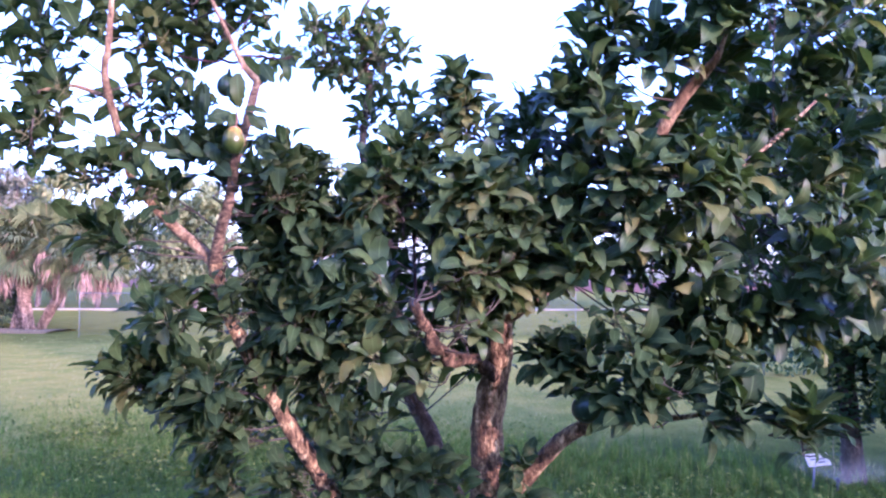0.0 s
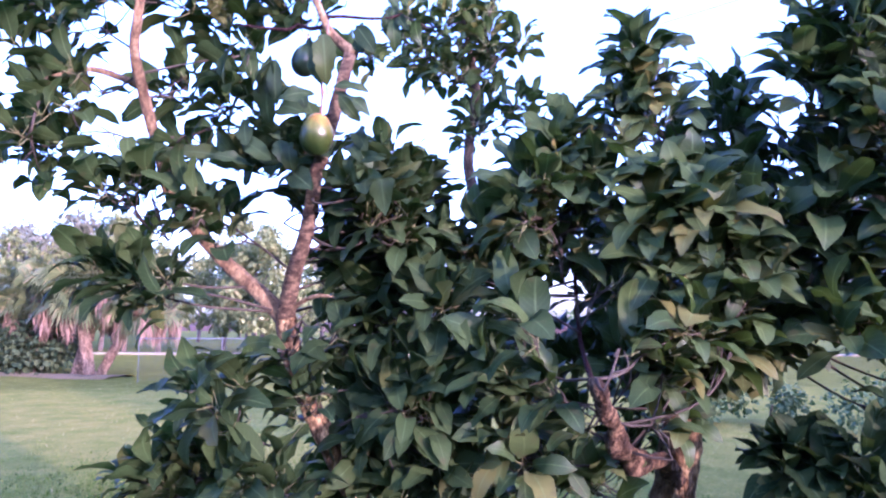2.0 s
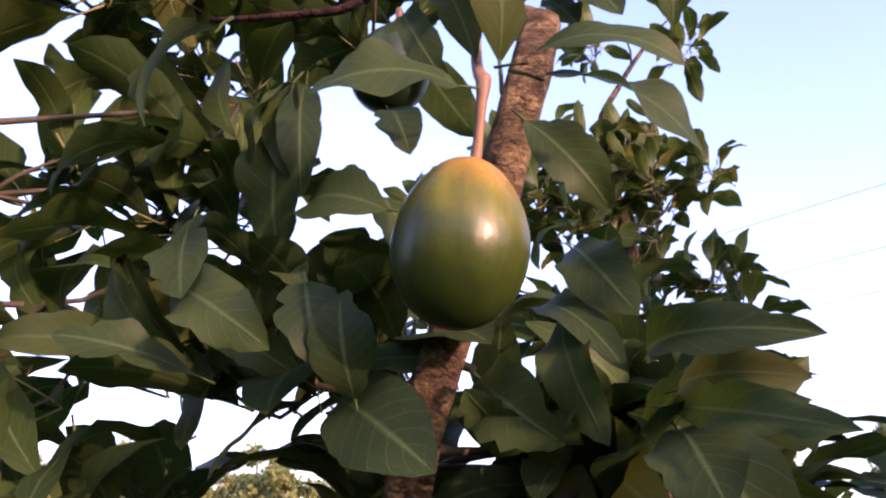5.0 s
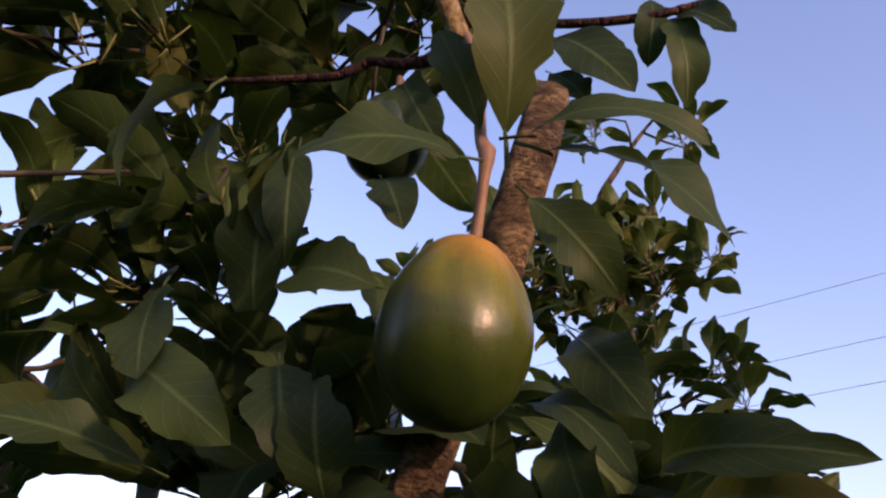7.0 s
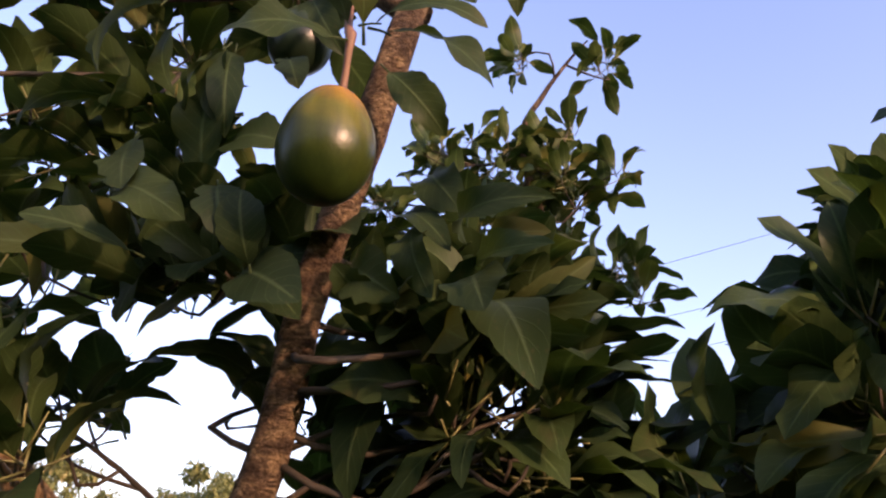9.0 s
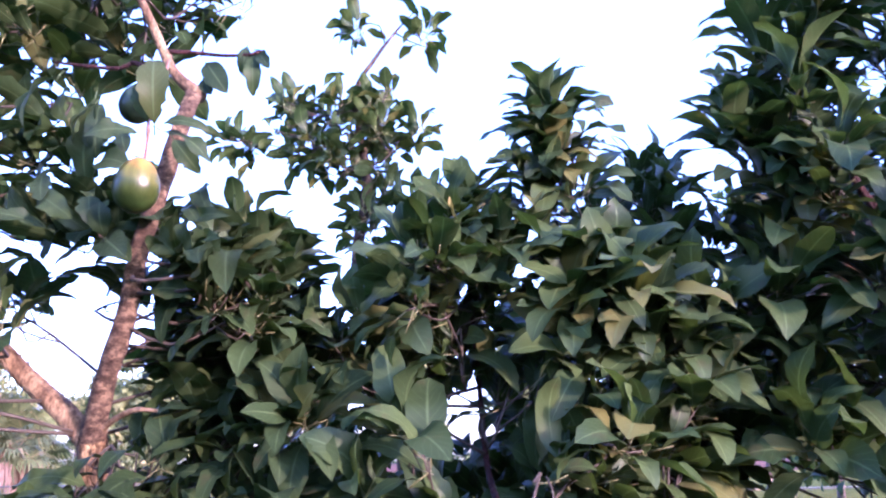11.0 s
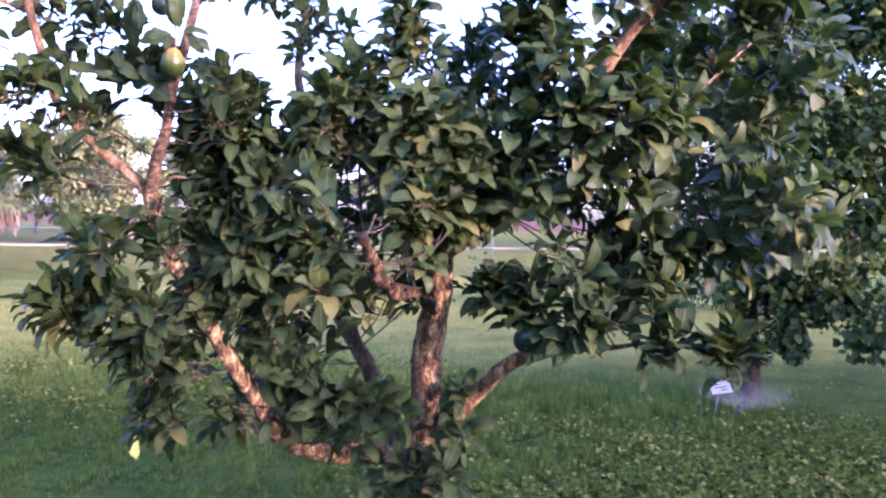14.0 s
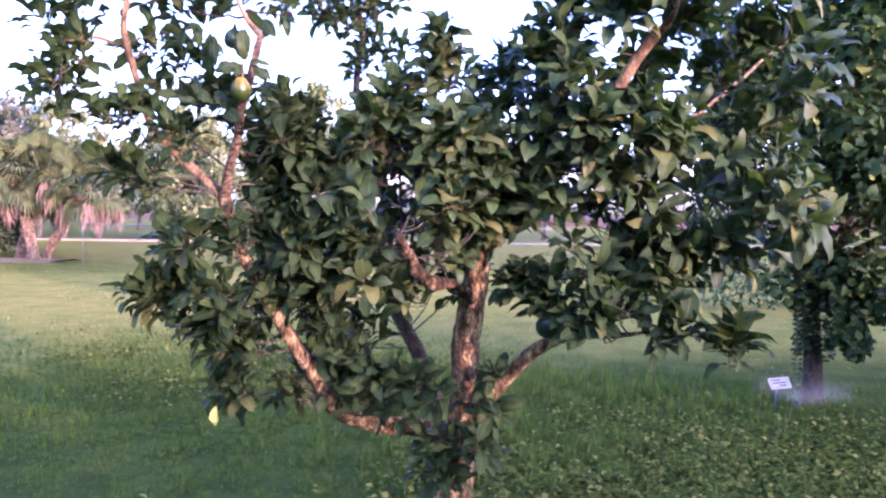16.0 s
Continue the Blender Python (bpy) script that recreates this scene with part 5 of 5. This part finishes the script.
hedge = empty("far_hedge", (0, 112, GZ), "long dark green hedge behind the red bank", "hedge", kind="stuff")
crown(hedge, [(-260 + i * 3.0 + rng.normal(0, 0.5), 112 + rng.normal(0, 0.6), GZ + 1.9 + rng.normal(0, 0.3), 1.6) for i in range(170)], 60, 0.7, BROAD, mat_hedge, "dense dark hedge leaves")


def far_tree(x, y, h, wide, mat, label, bare=0.35, n=16, size=0.42):
    t = empty("tree", (x, y, GZ), label, "tree", "trees beyond the lawn")
    tube("trunk", [(x, y, GZ - 0.2, 0.16), (x + 0.2, y, h * 0.4, 0.13), (x + rng.normal(0, 0.4), y, h * 0.95, 0.04)], mat_bark_far, t, 8, 0.08, 0.8)
    for k in range(5):
        a = k * 1.9
        z0 = h * (bare + 0.1 * k)
        tube("limb", [(x + 0.15, y, z0, 0.06), (x + math.cos(a) * wide * 0.5, y + math.sin(a) * wide * 0.5, z0 + h * 0.12, 0.035), (x + math.cos(a) * wide * 0.85, y + math.sin(a) * wide * 0.85, z0 + h * 0.2, 0.015)], mat_bark_far, t, 5, 0, 0.8)
    cl = []
    for i in range(n):
        u = rng.random()
        a, r = rng.random() * 6.28, wide * math.sqrt(rng.random()) * (1 - 0.5 * u)
        cl.append((x + r * math.cos(a), y + r * math.sin(a), GZ + h * (bare + (1 - bare) * u), wide * 0.28))
    crown(t, cl, 90, size, LEAVES, mat, "open pale crown", 0.8)
    return t


FT = "tall open-crowned tree, yellowish green, beyond the far lawn"
for i in range(15):
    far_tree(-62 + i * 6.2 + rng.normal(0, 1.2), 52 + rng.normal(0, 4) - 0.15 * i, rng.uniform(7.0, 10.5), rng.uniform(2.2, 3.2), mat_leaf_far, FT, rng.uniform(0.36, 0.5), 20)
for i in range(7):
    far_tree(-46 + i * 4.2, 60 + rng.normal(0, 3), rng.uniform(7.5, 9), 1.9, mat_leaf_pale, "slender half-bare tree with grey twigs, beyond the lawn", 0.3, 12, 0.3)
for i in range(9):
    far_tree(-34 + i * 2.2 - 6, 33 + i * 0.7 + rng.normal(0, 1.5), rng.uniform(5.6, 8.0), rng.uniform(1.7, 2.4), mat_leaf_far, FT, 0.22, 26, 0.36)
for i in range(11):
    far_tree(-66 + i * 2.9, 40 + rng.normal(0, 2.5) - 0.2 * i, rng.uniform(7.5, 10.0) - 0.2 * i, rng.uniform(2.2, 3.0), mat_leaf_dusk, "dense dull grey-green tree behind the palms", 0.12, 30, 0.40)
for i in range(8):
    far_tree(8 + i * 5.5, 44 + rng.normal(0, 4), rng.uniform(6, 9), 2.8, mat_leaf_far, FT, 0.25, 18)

# ---- added hedge, out of view, which keeps the low sun off the near lawn ----
unseen_shade_hedge = empty("unseen_shade_hedge", (18.4, -4.0, GZ), "tall uneven hedge of dark leaves, added out of view for shade", "hedge")
cl = []
for i in range(-42, 43):
    hx, hy = 18.4 + 0.418 * i * 0.8, -4.0 + 0.908 * i * 0.8
    top = 4.40 + 0.3 * noise.noise(Vector((i * 0.35, 4.0, 0.5)))
    for z in (0.6, 1.5, 2.4, 3.1, top - 0.6):
        cl.append((hx + rng.normal(0, 0.12), hy + rng.normal(0, 0.12), GZ + z, 0.72))
# second unseen row behind the camera, added to cut low sky light
for i in range(48):
    for z in (0.6, 1.5, 2.4, 3.3, 4.0):
        cl.append((8.0 - i * 0.85 + rng.normal(0, 0.12), -11.0 + rng.normal(0, 0.12), GZ + z, 0.72))
crown(unseen_shade_hedge, cl, 95, 0.34, BROAD, mat_hedge, "dense dark hedge leaves")

# ---- overhead wires ----
for z0, k in ((17.5, 0.178), (14.65, 0.148), (12.75, 0.13)):
    c = empty("overhead_wire", (0, 40, z0), "thin dark overhead wire against the sky", "cable", "overhead wires")
    tube("wire", [(x, 40, z0 + k * (x + 0.5), 0.014) for x in (-70, -20, 0, 20, 70)], mat_cable, c, 5, 0, 6)

# ---- grass and ground cover ----
rng = np.random.default_rng(11)


def blades(n, x0, x1, y0, y1, lo, hi, wide):
    u, v = np.clip(rng.normal(0.5, 0.27, (2, n)), -0.3, 1.3)
    xy = np.stack([x0 + (x1 - x0) * u, y0 + (y1 - y0) * v], 1)
    tuft = np.floor(xy * 7.0) / 7.0 + np.sin(np.floor(xy[:, ::-1] * 7.0) * 12.9898) * 0.05 + 0.07
    xy += (tuft - xy) * rng.uniform(0.0, 0.75, n)[:, None]
    tall = 1.0 + 0.45 * np.sin(xy[:, 0] * 9.1 + 1.3 * np.sin(xy[:, 1] * 3.7)) * np.sin(xy[:, 1] * 7.3 + xy[:, 0] * 2.1)
    L = rng.uniform(lo, hi, n) * tall
    a, tilt = rng.uniform(0, 6.28, n), rng.uniform(0.1, 0.7, n)
    d = np.stack([np.cos(a), np.sin(a)], 1)
    s = np.stack([-d[:, 1], d[:, 0]], 1) * wide * rng.uniform(0.6, 1.3, n)[:, None]
    z = np.full((n, 1), GZ - 0.035)
    b0 = np.hstack([xy - s, z])
    b1 = np.hstack([xy + s, z])
    m = np.hstack([xy + d * (L * tilt * 0.4)[:, None], z + (L * 0.6)[:, None]])
    m0, m1 = m.copy(), m.copy()
    m0[:, :2] -= s * 0.7
    m1[:, :2] += s * 0.7
    t = np.hstack([xy + d * (L * tilt)[:, None], z + (L * (1 - 0.3 * tilt))[:, None]])
    v = np.stack([b0, b1, m1, m0, t], 1).reshape(-1, 3)
    k = np.arange(n) * 5
    return v, [q for i in k for q in ((i, i + 1, i + 2, i + 3), (i + 3, i + 2, i + 4))]


def sward(name, sets, label, mat):
    h = Heap()
    for q in sets:
        h.add(*blades(*q))
    tagged(link_mesh(name, h.mesh(name), mat), label, "grass", kind="stuff")


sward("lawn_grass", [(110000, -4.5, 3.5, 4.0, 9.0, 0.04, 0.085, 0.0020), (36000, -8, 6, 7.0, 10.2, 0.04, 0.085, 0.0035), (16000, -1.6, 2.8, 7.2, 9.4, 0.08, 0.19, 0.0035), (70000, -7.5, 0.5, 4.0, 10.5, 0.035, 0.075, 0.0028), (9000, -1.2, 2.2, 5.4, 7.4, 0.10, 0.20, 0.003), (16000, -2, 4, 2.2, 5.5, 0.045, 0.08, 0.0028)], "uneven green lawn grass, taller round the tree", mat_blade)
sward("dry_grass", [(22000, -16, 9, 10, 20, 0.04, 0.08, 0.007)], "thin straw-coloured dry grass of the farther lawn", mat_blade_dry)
h = Heap()
for i in range(70000):
    x, y = rng.normal(1.7, 1.7), rng.normal(4.9, 1.7)
    if y > 8.6 or noise.noise(Vector((x * 0.8, y * 0.8, 9))) + 0.35 * (x - 0.6) - 0.12 * max(0, y - 6.8) - 0.5 * max(0, x - 4.2) < -0.05 + 0.25 * rng.normal():
        continue
    a = rng.random() * 6.28
    put_leaf(h, BROAD[i % 8], (x, y, GZ + rng.uniform(0.02, 0.085)), (math.cos(a), math.sin(a), rng.uniform(-0.2, 0.6)), (0, rng.normal(0, 0.3), 1), rng.uniform(0.030, 0.062))
for i in range(9000):
    x, y = rng.normal(-3.6, 1.6), rng.normal(8.6, 1.0)
    if noise.noise(Vector((x * 0.7, y * 0.9, 4))) < 0.05 + 0.15 * rng.normal():
        continue
    a = rng.random() * 6.28
    put_leaf(h, BROAD[i % 8], (x, y, GZ + rng.uniform(0.02, 0.07)), (math.cos(a), math.sin(a), rng.uniform(-0.2, 0.6)), (0, rng.normal(0, 0.3), 1), rng.uniform(0.03, 0.055))
tagged(link_mesh("ground_cover", h.mesh("ground_cover"), mat_cover), "low creeping weeds with small yellow-green leaves", "ground cover", kind="stuff")
